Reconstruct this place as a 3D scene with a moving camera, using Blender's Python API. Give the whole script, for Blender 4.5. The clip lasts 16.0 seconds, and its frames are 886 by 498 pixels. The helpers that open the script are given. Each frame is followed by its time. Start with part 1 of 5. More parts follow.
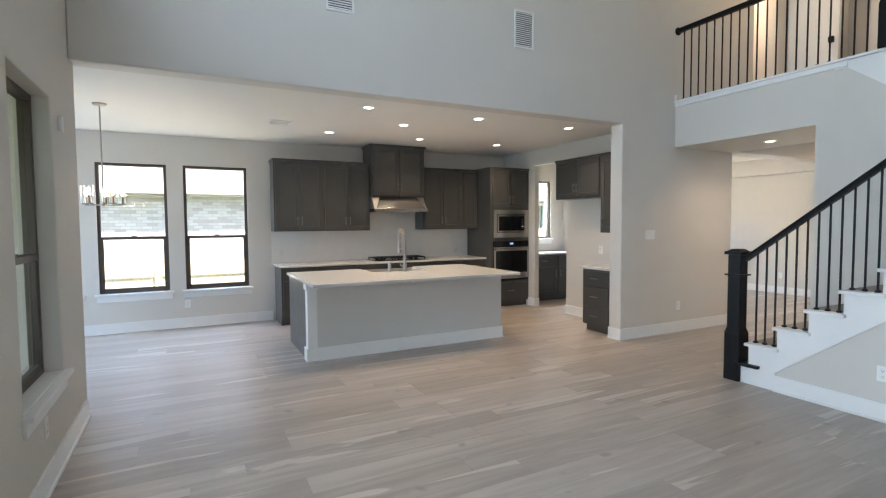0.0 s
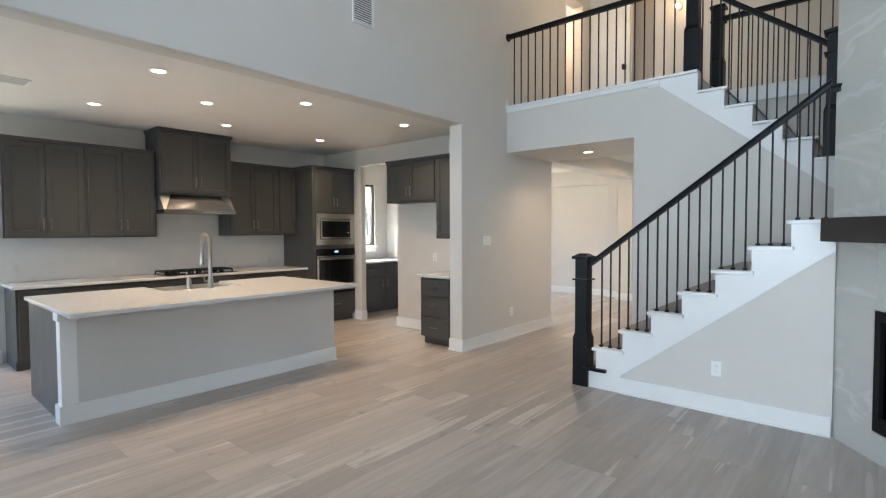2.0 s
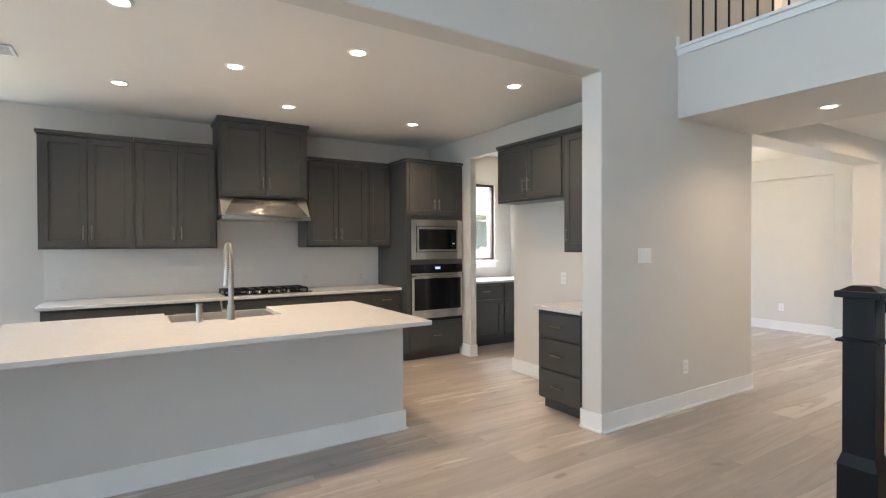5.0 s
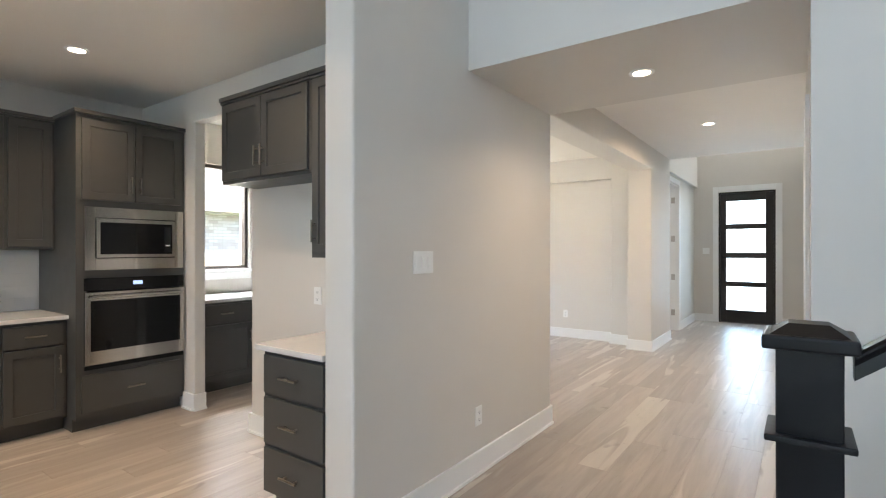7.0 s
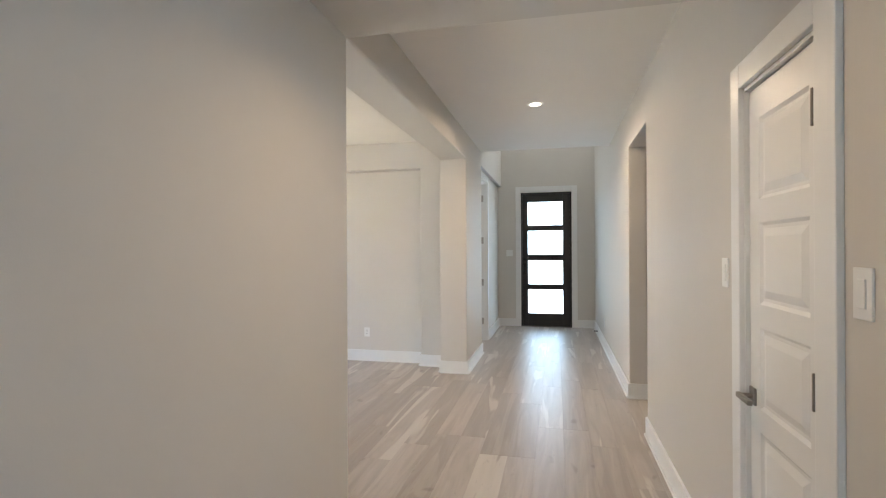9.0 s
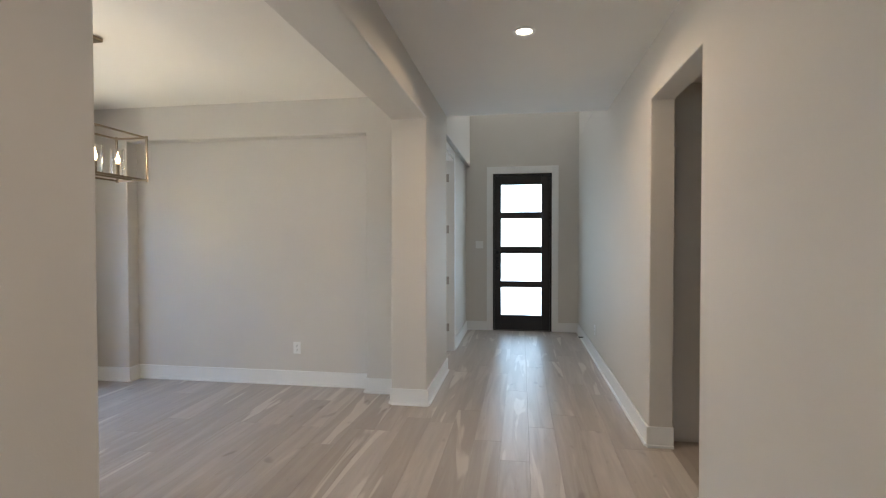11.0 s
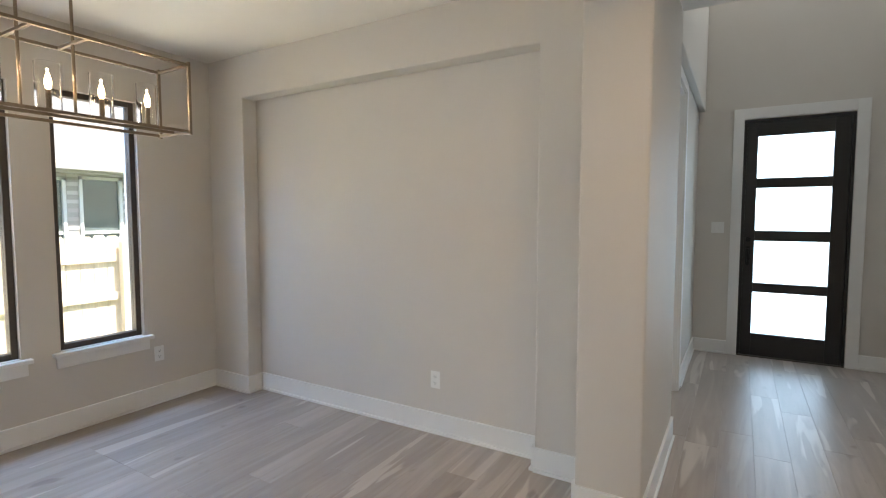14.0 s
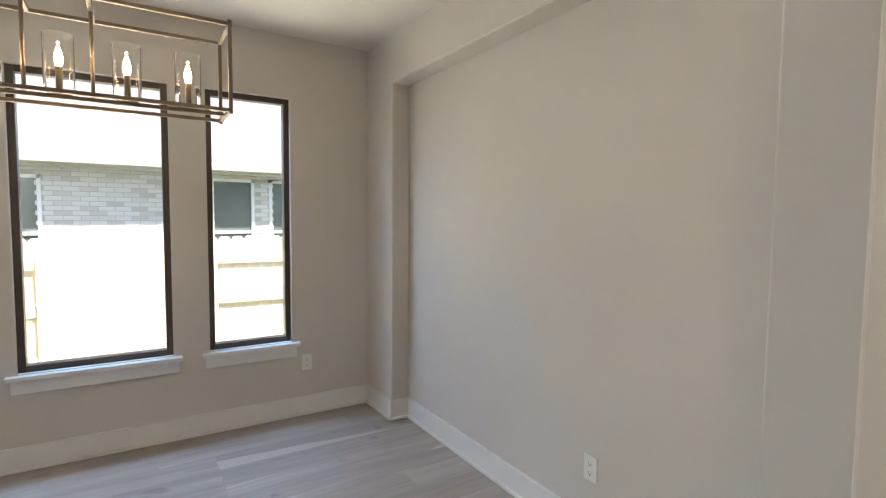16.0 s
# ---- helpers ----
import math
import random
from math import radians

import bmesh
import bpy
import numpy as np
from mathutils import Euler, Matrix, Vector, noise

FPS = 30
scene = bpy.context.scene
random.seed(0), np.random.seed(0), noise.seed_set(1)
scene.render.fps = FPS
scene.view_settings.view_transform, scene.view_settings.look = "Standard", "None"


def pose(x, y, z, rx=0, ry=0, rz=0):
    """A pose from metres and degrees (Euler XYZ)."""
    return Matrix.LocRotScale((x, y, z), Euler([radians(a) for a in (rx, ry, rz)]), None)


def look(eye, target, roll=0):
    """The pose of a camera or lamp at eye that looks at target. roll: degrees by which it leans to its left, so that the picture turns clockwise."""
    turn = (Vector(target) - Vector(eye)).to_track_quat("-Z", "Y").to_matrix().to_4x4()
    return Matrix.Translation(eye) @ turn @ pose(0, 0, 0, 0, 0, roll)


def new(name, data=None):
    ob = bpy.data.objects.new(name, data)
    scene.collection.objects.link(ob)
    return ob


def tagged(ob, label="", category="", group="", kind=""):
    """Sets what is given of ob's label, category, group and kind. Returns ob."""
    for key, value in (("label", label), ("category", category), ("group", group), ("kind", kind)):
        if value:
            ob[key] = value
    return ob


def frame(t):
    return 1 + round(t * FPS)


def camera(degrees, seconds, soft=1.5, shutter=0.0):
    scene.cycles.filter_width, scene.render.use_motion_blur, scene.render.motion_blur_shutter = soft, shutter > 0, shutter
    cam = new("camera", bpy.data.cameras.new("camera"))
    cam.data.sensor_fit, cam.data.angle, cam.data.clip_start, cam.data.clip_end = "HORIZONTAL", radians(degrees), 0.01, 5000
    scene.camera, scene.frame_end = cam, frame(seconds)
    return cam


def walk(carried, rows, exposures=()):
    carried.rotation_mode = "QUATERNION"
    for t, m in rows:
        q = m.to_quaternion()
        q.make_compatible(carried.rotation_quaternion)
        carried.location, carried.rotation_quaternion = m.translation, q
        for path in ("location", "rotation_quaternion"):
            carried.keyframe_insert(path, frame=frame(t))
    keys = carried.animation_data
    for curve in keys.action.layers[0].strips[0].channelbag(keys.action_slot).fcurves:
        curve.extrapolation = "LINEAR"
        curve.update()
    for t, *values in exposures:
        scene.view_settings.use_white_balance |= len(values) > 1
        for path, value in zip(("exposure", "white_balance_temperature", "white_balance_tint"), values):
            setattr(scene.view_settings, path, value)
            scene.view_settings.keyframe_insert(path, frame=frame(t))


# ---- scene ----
# the camera and its walk: seconds, eye, the point looked at, roll in degrees
cam = camera(83.2, 16.0, soft=1.2)
PATH = [
    (0, (0.063, -0.032, 1.465), (0.971, 1.747, 1.362), -0.4),
    (0.5, (0.089, 0.153, 1.456), (1.298, 1.743, 1.353), -0.3),
    (1, (0.123, 0.341, 1.427), (1.536, 1.753, 1.329), -0.2),
    (1.5, (0.193, 0.563, 1.429), (1.711, 1.862, 1.345), -0.2),
    (2, (0.247, 0.806, 1.426), (1.763, 2.11, 1.352), -0.2),
    (2.5, (0.411, 1.009, 1.45), (1.825, 2.422, 1.38), -0.4),
    (3, (0.71, 1.209, 1.439), (1.962, 2.768, 1.384), -0.5),
    (5.5, (2.173, 2.169, 1.384), (3.239, 3.862, 1.363), -0.2),
    (6, (2.506, 2.405, 1.37), (3.765, 3.959, 1.366), 0.0),
    (6.5, (2.867, 2.642, 1.378), (4.329, 4.007, 1.376), -0.1),
    (7, (3.24, 2.823, 1.367), (4.865, 3.989, 1.369), -0.0),
    (7.5, (3.591, 2.989, 1.382), (5.34, 3.959, 1.379), 0.1),
    (8, (3.947, 3.175, 1.401), (5.793, 3.945, 1.396), 0.1),
    (8.5, (4.336, 3.306, 1.386), (6.243, 3.909, 1.389), -0.1),
    (9, (4.709, 3.454, 1.413), (6.659, 3.898, 1.415), -0.3),
    (9.5, (5.06, 3.53, 1.39), (7.031, 3.874, 1.40), -0.1),
    (12, (6.769, 3.772, 1.438), (8.741, 4.098, 1.376), 0.0),
    (12.5, (7.058, 3.846, 1.434), (9.001, 4.312, 1.347), -0.0),
    (13, (7.354, 3.906, 1.46), (9.242, 4.557, 1.35), -0.0),
    (13.5, (7.614, 4.011, 1.438), (9.424, 4.852, 1.319), -0.1),
    (14, (7.912, 4.101, 1.458), (9.628, 5.12, 1.327), -0.0),
    (14.5, (8.266, 4.139, 1.469), (9.866, 5.331, 1.33), 0.0),
    (15, (8.561, 4.203, 1.443), (10.005, 5.583, 1.324), 0.2),
    (15.5, (8.815, 4.308, 1.459), (10.079, 5.853, 1.336), 0.3),
    (16, (9.012, 4.346, 1.469), (10.065, 6.042, 1.342), 0.5),
]
walk(cam, [(t, look(eye, aim, roll)) for t, eye, aim, roll in PATH],
     [(0, 2.08), (1.5, 2.2), (3, 2.18), (5.5, 2.36), (7, 2.32), (8, 2.05), (9, 1.95), (9.5, 1.9), (12, 1.25), (12.6, 1.25), (13.1, 1.42), (13.5, 1.42), (15, 1.47), (16, 1.42)])

# ---- light and world ----
world = bpy.data.worlds.new("sky")
scene.world = world
world.use_nodes = True
wn = world.node_tree
sky = wn.nodes.new("ShaderNodeTexSky")
sky.sky_type, sky.sun_disc = "NISHITA", False
sky.sun_elevation, sky.sun_rotation = radians(58), radians(160)
wn.links.new(sky.outputs[0], wn.nodes["Background"].inputs[0])
wn.nodes["Background"].inputs[1].default_value = 0.15
sun = new("sun", bpy.data.lights.new("sun", "SUN"))
sun.data.energy, sun.data.angle, sun.data.color = 5.0, radians(0.5), (1.0, 0.95, 0.88)
sun.matrix_world = look((5, -12, 22), (1, 0, 0))


def lamp(name, place, aim, energy, size, size_y=None, color=(1, 1, 1), spread=180):
    """An area lamp at place that shines towards aim."""
    d = bpy.data.lights.new(name, "AREA")
    d.energy, d.color, d.size, d.spread = energy, color, size, radians(spread)
    d.shape = "RECTANGLE" if size_y else "DISK"
    if size_y:
        d.size_y = size_y
    ob = new(name, d)
    ob.matrix_world = look(place, aim)
    return ob


DAY = (0.48, 0.68, 1.0)
SHADE = (0.30, 0.56, 1.0)
LIV = (0.69, 0.84, 1.0)
WARM = (1.0, 0.75, 0.51)
K_DAY, K_CAN = 0.14, 0.195
# added area lamps stand in for daylight: the sky's share from above each head, the sunlit ground's share from below
# each sill
GROUND = (1.0, 0.91, 0.66)
for yy in (1.72, 0.22, -1.28):
    lamp("window_daylight", (-0.95, yy, 1.4), (3, yy, 0.7), 105 * K_DAY, 1.6, 0.8, LIV)
# added lamps at two high openings that are assumed, out of view
for yy in (2.4, -0.2):
    lamp("window_daylight", (-0.95, yy, 4.4), (3, yy, 3.2), 98 * K_DAY, 1.4, 2.0, LIV)
# lamp in an unseen opening, added to brighten the nook
lamp("window_daylight", (-2.45, 6.3, 1.2), (0, 6.3, 1.0), 75 * K_DAY, 1.9, 1.8, DAY)
for xx, ww, high, low, tone in ((-0.62, 0.8, 170, 45, DAY), (0.43, 0.8, 170, 45, DAY), (8.82, 0.78, 230, 50, SHADE), (9.68, 0.55, 230, 50, SHADE)):
    lamp("window_daylight", (xx, 8.55, 2.75), (xx + (0.9 if xx > 5 else 0), 6.4, 0.8), high * ww * K_DAY, ww, 0.5, tone)
    lamp("ground_bounce_fill", (xx, 8.6, 0.05), (xx, 6.8, 2.6), low * ww * K_DAY, ww, 0.5, GROUND)
# extra lamp low on the lawn, added to brighten the hall wall and ceiling
lamp("ground_bounce_fill", (8.9, 9.75, -0.35), (8.4, 3.0, 2.5), 290 * K_DAY, 2.0, 0.9, GROUND)
lamp("window_daylight", (6.28, 8.55, 2.75), (6.28, 6.9, 0.8), 520 * K_DAY, 0.6, 0.5, (0.88, 0.94, 1.0))
lamp("ground_bounce_fill", (6.28, 8.6, 0.5), (6.28, 7.0, 2.6), 90 * K_DAY, 0.6, 0.5, GROUND)
# added lamp in the unseen third dining window, to light the recessed wall
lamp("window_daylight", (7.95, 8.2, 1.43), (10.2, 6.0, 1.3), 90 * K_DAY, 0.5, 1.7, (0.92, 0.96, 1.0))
# added lamp inside the study, in place of a window that is not built
lamp("window_daylight", (12.6, 6.4, 1.5), (12.2, 4.6, 1.2), 50 * K_DAY, 1.2, 1.4, (0.95, 0.97, 1.0))
# added lamp high in the foyer; the window it stands for is unseen
lamp("window_daylight", (13.8, 3.6, 4.9), (11.5, 3.8, 2.5), 85 * K_DAY, 1.0, 0.6, (0.93, 0.97, 1.0))
# added lamp behind the entrance glass whitens the lites and their floor reflection
lamp("window_daylight", (14.3, 3.655, 1.25), (10, 3.655, 1.0), 78 * K_DAY, 0.86, 2.2, (0.58, 0.79, 1.0))

# ---- materials ----


def mat(name, col, rough=0.5, metal=0.0, vary=0.06, scale=6.0, bump=0.0, bump_scale=200.0, stretch=(1, 1, 1), spec=0.5):
    """Paint-like procedural surface: colour that wanders at two scales, with a fine relief."""
    m = bpy.data.materials.new(name)
    m.use_nodes = True
    n, l = m.node_tree.nodes, m.node_tree.links
    b = n["Principled BSDF"]
    b.inputs["Roughness"].default_value, b.inputs["Metallic"].default_value = rough, metal
    b.inputs["Specular IOR Level"].default_value = spec
    tc = n.new("ShaderNodeTexCoord")
    mp = n.new("ShaderNodeMapping")
    mp.inputs["Scale"].default_value = stretch
    l.new(tc.outputs["Object"], mp.inputs["Vector"])
    big, small = n.new("ShaderNodeTexNoise"), n.new("ShaderNodeTexNoise")
    big.inputs["Scale"].default_value, small.inputs["Scale"].default_value = scale * 0.15, scale
    big.inputs["Detail"].default_value, small.inputs["Detail"].default_value = 3, 6
    for q in (big, small):
        l.new(mp.outputs[0], q.inputs["Vector"])
    add = n.new("ShaderNodeMath")
    l.new(big.outputs["Fac"], add.inputs[0]), l.new(small.outputs["Fac"], add.inputs[1])
    ramp = n.new("ShaderNodeMapRange")
    ramp.inputs["From Min"].default_value, ramp.inputs["From Max"].default_value = 0.6, 1.4
    ramp.inputs["To Min"].default_value, ramp.inputs["To Max"].default_value = 1 - vary, 1 + vary
    l.new(add.outputs[0], ramp.inputs["Value"])
    mul = n.new("ShaderNodeVectorMath")
    mul.operation = "SCALE"
    mul.inputs[0].default_value = col
    l.new(ramp.outputs[0], mul.inputs["Scale"])
    l.new(mul.outputs[0], b.inputs["Base Color"])
    rr = n.new("ShaderNodeMapRange")
    rr.inputs["To Min"].default_value, rr.inputs["To Max"].default_value = max(rough - 0.06, 0.02), min(rough + 0.06, 1)
    l.new(small.outputs["Fac"], rr.inputs["Value"])
    l.new(rr.outputs[0], b.inputs["Roughness"])
    if bump:
        fine = n.new("ShaderNodeTexNoise")
        fine.inputs["Scale"].default_value, fine.inputs["Detail"].default_value = bump_scale, 2
        l.new(mp.outputs[0], fine.inputs["Vector"])
        bp = n.new("ShaderNodeBump")
        bp.inputs["Strength"].default_value, bp.inputs["Distance"].default_value = bump, 0.002
        l.new(fine.outputs["Fac"], bp.inputs["Height"])
        l.new(bp.outputs[0], b.inputs["Normal"])
    return m


def glow(name, col, strength):
    m = bpy.data.materials.new(name)
    m.use_nodes = True
    b = m.node_tree.nodes["Principled BSDF"]
    b.inputs["Base Color"].default_value = (0.8, 0.8, 0.8, 1)
    b.inputs["Emission Color"].default_value, b.inputs["Emission Strength"].default_value = (*col, 1), strength
    return m


def glass(name, tint=(1, 1, 1), rough=0.0):
    m = bpy.data.materials.new(name)
    m.use_nodes = True
    b = m.node_tree.nodes["Principled BSDF"]
    b.inputs["Base Color"].default_value = (*tint, 1)
    b.inputs["Transmission Weight"].default_value, b.inputs["Roughness"].default_value = 1.0, rough
    b.inputs["IOR"].default_value = 1.45
    return m


def wood_floor():
    """Pale grey-brown oak-look plank: a tone of its own for each board, long grain, mineral streaks and knots."""
    m = bpy.data.materials.new("oak_plank")
    m.use_nodes = True
    n, l = m.node_tree.nodes, m.node_tree.links
    b = n["Principled BSDF"]
    tc, oi, ge = n.new("ShaderNodeTexCoord"), n.new("ShaderNodeObjectInfo"), n.new("ShaderNodeNewGeometry")
    rnd = n.new("ShaderNodeMath")
    l.new(oi.outputs["Random"], rnd.inputs[0]), l.new(ge.outputs["Random Per Island"], rnd.inputs[1])
    fr = n.new("ShaderNodeMath")
    fr.operation = "FRACT"
    l.new(rnd.outputs[0], fr.inputs[0])
    off = n.new("ShaderNodeVectorMath")
    off.operation = "SCALE"
    off.inputs[0].default_value = (37.0, 91.0, 13.0)
    l.new(fr.outputs[0], off.inputs["Scale"])
    pos = n.new("ShaderNodeVectorMath")
    l.new(tc.outputs["Object"], pos.inputs[0]), l.new(off.outputs[0], pos.inputs[1])

    def tex(scale, stretch, detail, dist=0.0):
        mp, t = n.new("ShaderNodeMapping"), n.new("ShaderNodeTexNoise")
        mp.inputs["Scale"].default_value = stretch
        t.inputs["Scale"].default_value, t.inputs["Detail"].default_value, t.inputs["Distortion"].default_value = scale, detail, dist
        l.new(pos.outputs[0], mp.inputs["Vector"]), l.new(mp.outputs[0], t.inputs["Vector"])
        return t.outputs["Fac"]

    def math(op, x, y=None, z=None):
        q = n.new("ShaderNodeMath")
        q.operation = op
        for slot, val in zip(q.inputs, (x, y, z)):
            if val is None:
                continue
            if isinstance(val, (int, float)):
                slot.default_value = val
            else:
                l.new(val, slot)
        return q.outputs[0]

    def span(x, a, b2, lo, hi):
        q = n.new("ShaderNodeMapRange")
        q.interpolation_type = "SMOOTHSTEP"
        for key, val in (("From Min", a), ("From Max", b2), ("To Min", lo), ("To Max", hi)):
            q.inputs[key].default_value = val
        l.new(x, q.inputs["Value"])
        return q.outputs[0]

    def mix(f2, c1, c2):
        q = n.new("ShaderNodeMix")
        q.data_type = "RGBA"
        l.new(f2, q.inputs["Factor"])
        for slot, val in ((q.inputs[6], c1), (q.inputs[7], c2)):
            if isinstance(val, tuple):
                slot.default_value = (*val, 1)
            else:
                l.new(val, slot)
        return q.outputs[2]

    grain = tex(9, (0.5, 9, 1), 8, 0.6)
    streak = tex(3, (0.35, 4, 1), 3, 1.2)
    # sapwood: pale ragged streaks along the grain, on some boards only
    wisp = tex(1.5, (0.36, 3.6, 1), 3, 0.8)
    some = span(fr.outputs[0], 0.42, 0.60, 0.0, 1.0)
    sap = math("MULTIPLY", span(wisp, 0.58, 0.62, 0.0, 1.0), math("MULTIPLY_ADD", some, 0.75, 0.25))
    tone = math("ADD", math("MULTIPLY", math("FRACT", math("MULTIPLY", fr.outputs[0], 7.31)), 0.24), math("ADD", math("MULTIPLY", streak, 0.6), math("MULTIPLY", grain, 0.12)))
    body = mix(span(tone, 0.26, 0.86, 0.0, 1.0), (0.305, 0.262, 0.228), (0.475, 0.422, 0.376))
    body = mix(math("MULTIPLY", sap, 0.5), body, (0.66, 0.615, 0.55))
    fleck = span(tex(24, (0.5, 2.2, 1), 2, 0.4), 0.66, 0.76, 0.0, 0.22)
    body = mix(fleck, body, (0.15, 0.12, 0.10))
    knot = span(tex(6.0, (0.8, 1.4, 1), 1, 0.3), 0.70, 0.80, 0.0, 0.36)
    body = mix(knot, body, (0.085, 0.066, 0.055))
    l.new(body, b.inputs["Base Color"])
    ro = n.new("ShaderNodeMapRange")
    ro.inputs["To Min"].default_value, ro.inputs["To Max"].default_value = 0.30, 0.40
    l.new(grain, ro.inputs["Value"]), l.new(ro.outputs[0], b.inputs["Roughness"])
    bp = n.new("ShaderNodeBump")
    bp.inputs["Strength"].default_value, bp.inputs["Distance"].default_value = 0.03, 0.001
    l.new(grain, bp.inputs["Height"]), l.new(bp.outputs[0], b.inputs["Normal"])
    return m


def brick_mat():
    m = mat("pale_brick", (0.42, 0.37, 0.34), 0.85, vary=0.25, scale=5, bump=0.4, bump_scale=60)
    n, l = m.node_tree.nodes, m.node_tree.links
    b = n["Principled BSDF"]
    oi = n.new("ShaderNodeNewGeometry")
    ramp = n.new("ShaderNodeValToRGB")
    ramp.color_ramp.elements[0].color, ramp.color_ramp.elements[1].color = (0.50, 0.45, 0.43, 1), (0.66, 0.64, 0.62, 1)
    ramp.color_ramp.elements[1].position = 0.6
    l.new(oi.outputs["Random Per Island"], ramp.inputs["Fac"])
    l.new(ramp.outputs[0], b.inputs["Base Color"])
    return m


def marble_mat():
    m = mat("marble_tile", (0.62, 0.63, 0.63), 0.22, vary=0.10, scale=3)
    n, l = m.node_tree.nodes, m.node_tree.links
    b = n["Principled BSDF"]
    tc, nz, oi = n.new("ShaderNodeTexCoord"), n.new("ShaderNodeTexNoise"), n.new("ShaderNodeObjectInfo")
    sh = n.new("ShaderNodeVectorMath")
    sh.operation = "SCALE"
    sh.inputs[0].default_value = (17, 29, 41)
    l.new(oi.outputs["Random"], sh.inputs["Scale"])
    ad = n.new("ShaderNodeVectorMath")
    l.new(tc.outputs["Object"], ad.inputs[0]), l.new(sh.outputs[0], ad.inputs[1])
    mp = n.new("ShaderNodeMapping")
    mp.inputs["Scale"].default_value = (0.9, 0.9, 2.2)
    l.new(ad.outputs[0], mp.inputs["Vector"])
    nz.inputs["Scale"].default_value, nz.inputs["Detail"].default_value, nz.inputs["Distortion"].default_value = 0.9, 5, 0.9
    l.new(mp.outputs[0], nz.inputs["Vector"])
    r = n.new("ShaderNodeValToRGB")
    els = r.color_ramp.elements
    els[0].position, els[0].color = 0.30, (0.47, 0.475, 0.445, 1)
    els[1].position, els[1].color = 0.72, (0.53, 0.535, 0.50, 1)
    for p, c in ((0.47, (0.50, 0.505, 0.475, 1)), (0.50, (0.58, 0.58, 0.555, 1)), (0.53, (0.50, 0.50, 0.47, 1))):
        e = els.new(p)
        e.color = c
    l.new(nz.outputs["Fac"], r.inputs["Fac"])
    l.new(r.outputs[0], b.inputs["Base Color"])
    return m


WALL = mat("greige_wall_paint", (0.61, 0.58, 0.537), 0.62, vary=0.02, scale=3, bump=0.12, bump_scale=260)
CEIL = mat("flat_ceiling_paint", (0.74, 0.71, 0.665), 0.8, vary=0.02, scale=3, bump=0.15, bump_scale=200)
TRIM = mat("white_trim_paint", (0.76, 0.76, 0.75), 0.32, vary=0.02, scale=8, bump=0.03, bump_scale=120)
CAB = mat("taupe_cabinet_paint", (0.061, 0.060, 0.057), 0.36, vary=0.07, scale=10, bump=0.05, bump_scale=160)
ISLE = mat("island_panel_paint", (0.58, 0.565, 0.54), 0.55, vary=0.02, scale=4, bump=0.1, bump_scale=240)
QUARTZ = mat("white_quartz", (0.59, 0.575, 0.56), 0.16, vary=0.015, scale=60)
SPLASH = mat("glazed_white_tile", (0.72, 0.70, 0.67), 0.16, vary=0.03, scale=9, bump=0.05, bump_scale=14)
STEEL = mat("brushed_steel", (0.50, 0.48, 0.455), 0.22, 1.0, vary=0.03, scale=30, stretch=(0.3, 6, 12))
STEEL.node_tree.nodes["Principled BSDF"].inputs["Anisotropic"].default_value = 0.75
STEEL.node_tree.nodes["Principled BSDF"].inputs["Anisotropic Rotation"].default_value = 0.25
SINKSTEEL = mat("satin_sink_steel", (0.62, 0.60, 0.57), 0.38, 1.0, vary=0.04, scale=30, stretch=(0.3, 6, 12))
TILEPLATE = mat("matt_almond_plastic", (0.66, 0.64, 0.61), 0.4, vary=0.02, scale=10)
NICKEL = mat("satin_nickel", (0.42, 0.39, 0.36), 0.30, 1.0, vary=0.04, scale=20)
PEWTER = mat("dark_pewter", (0.26, 0.235, 0.21), 0.35, 1.0, vary=0.06, scale=20)
GOLD = mat("aged_champagne_metal", (0.28, 0.225, 0.165), 0.32, 1.0, vary=0.10, scale=25)
BLACKGLASS = mat("black_oven_glass", (0.006, 0.006, 0.007), 0.06, vary=0.1, scale=5, spec=0.28)
NPANE = mat("far_window_glass", (0.13, 0.155, 0.145), 0.08, vary=0.3, scale=6)
BLACK = mat("black_stained_wood", (0.0065, 0.0065, 0.0075), 0.36, vary=0.35, scale=14, bump=0.15, bump_scale=60, stretch=(1, 1, 0.2), spec=0.2)
IRON = mat("black_iron", (0.007, 0.007, 0.008), 0.48, 0.0, vary=0.1, scale=30, spec=0.3)
BRONZE = mat("dark_bronze_frame", (0.075, 0.060, 0.050), 0.42, 0.2, vary=0.12, scale=25)
DOORBLK = mat("espresso_front_door", (0.014, 0.011, 0.010), 0.40, vary=0.3, scale=18, bump=0.15, bump_scale=70, stretch=(1, 1, 0.15))
PLASTIC = mat("white_plastic", (0.78, 0.78, 0.76), 0.35, vary=0.02, scale=10)
# near-black colour stands for the shade inside slots, vents and the valve box
SLOT = mat("dark_slot", (0.05, 0.05, 0.05), 0.6)
FLOORM = wood_floor()
MARBLE = marble_mat()
MANTEL = mat("dark_mantel_wood", (0.030, 0.027, 0.026), 0.42, vary=0.3, scale=16, bump=0.2, bump_scale=50, stretch=(1, 1, 6))
GLASS = glass("clear_glass")
GLASSD = glass("door_glass", (0.93, 0.97, 0.97), 0.16)
BRICK = brick_mat()
MORTAR = mat("brick_mortar", (0.45, 0.43, 0.40), 0.9, vary=0.1, scale=20)
SHINGLE = mat("roof_shingle", (0.25, 0.235, 0.22), 0.9, vary=0.25, scale=14, bump=0.5, bump_scale=40)
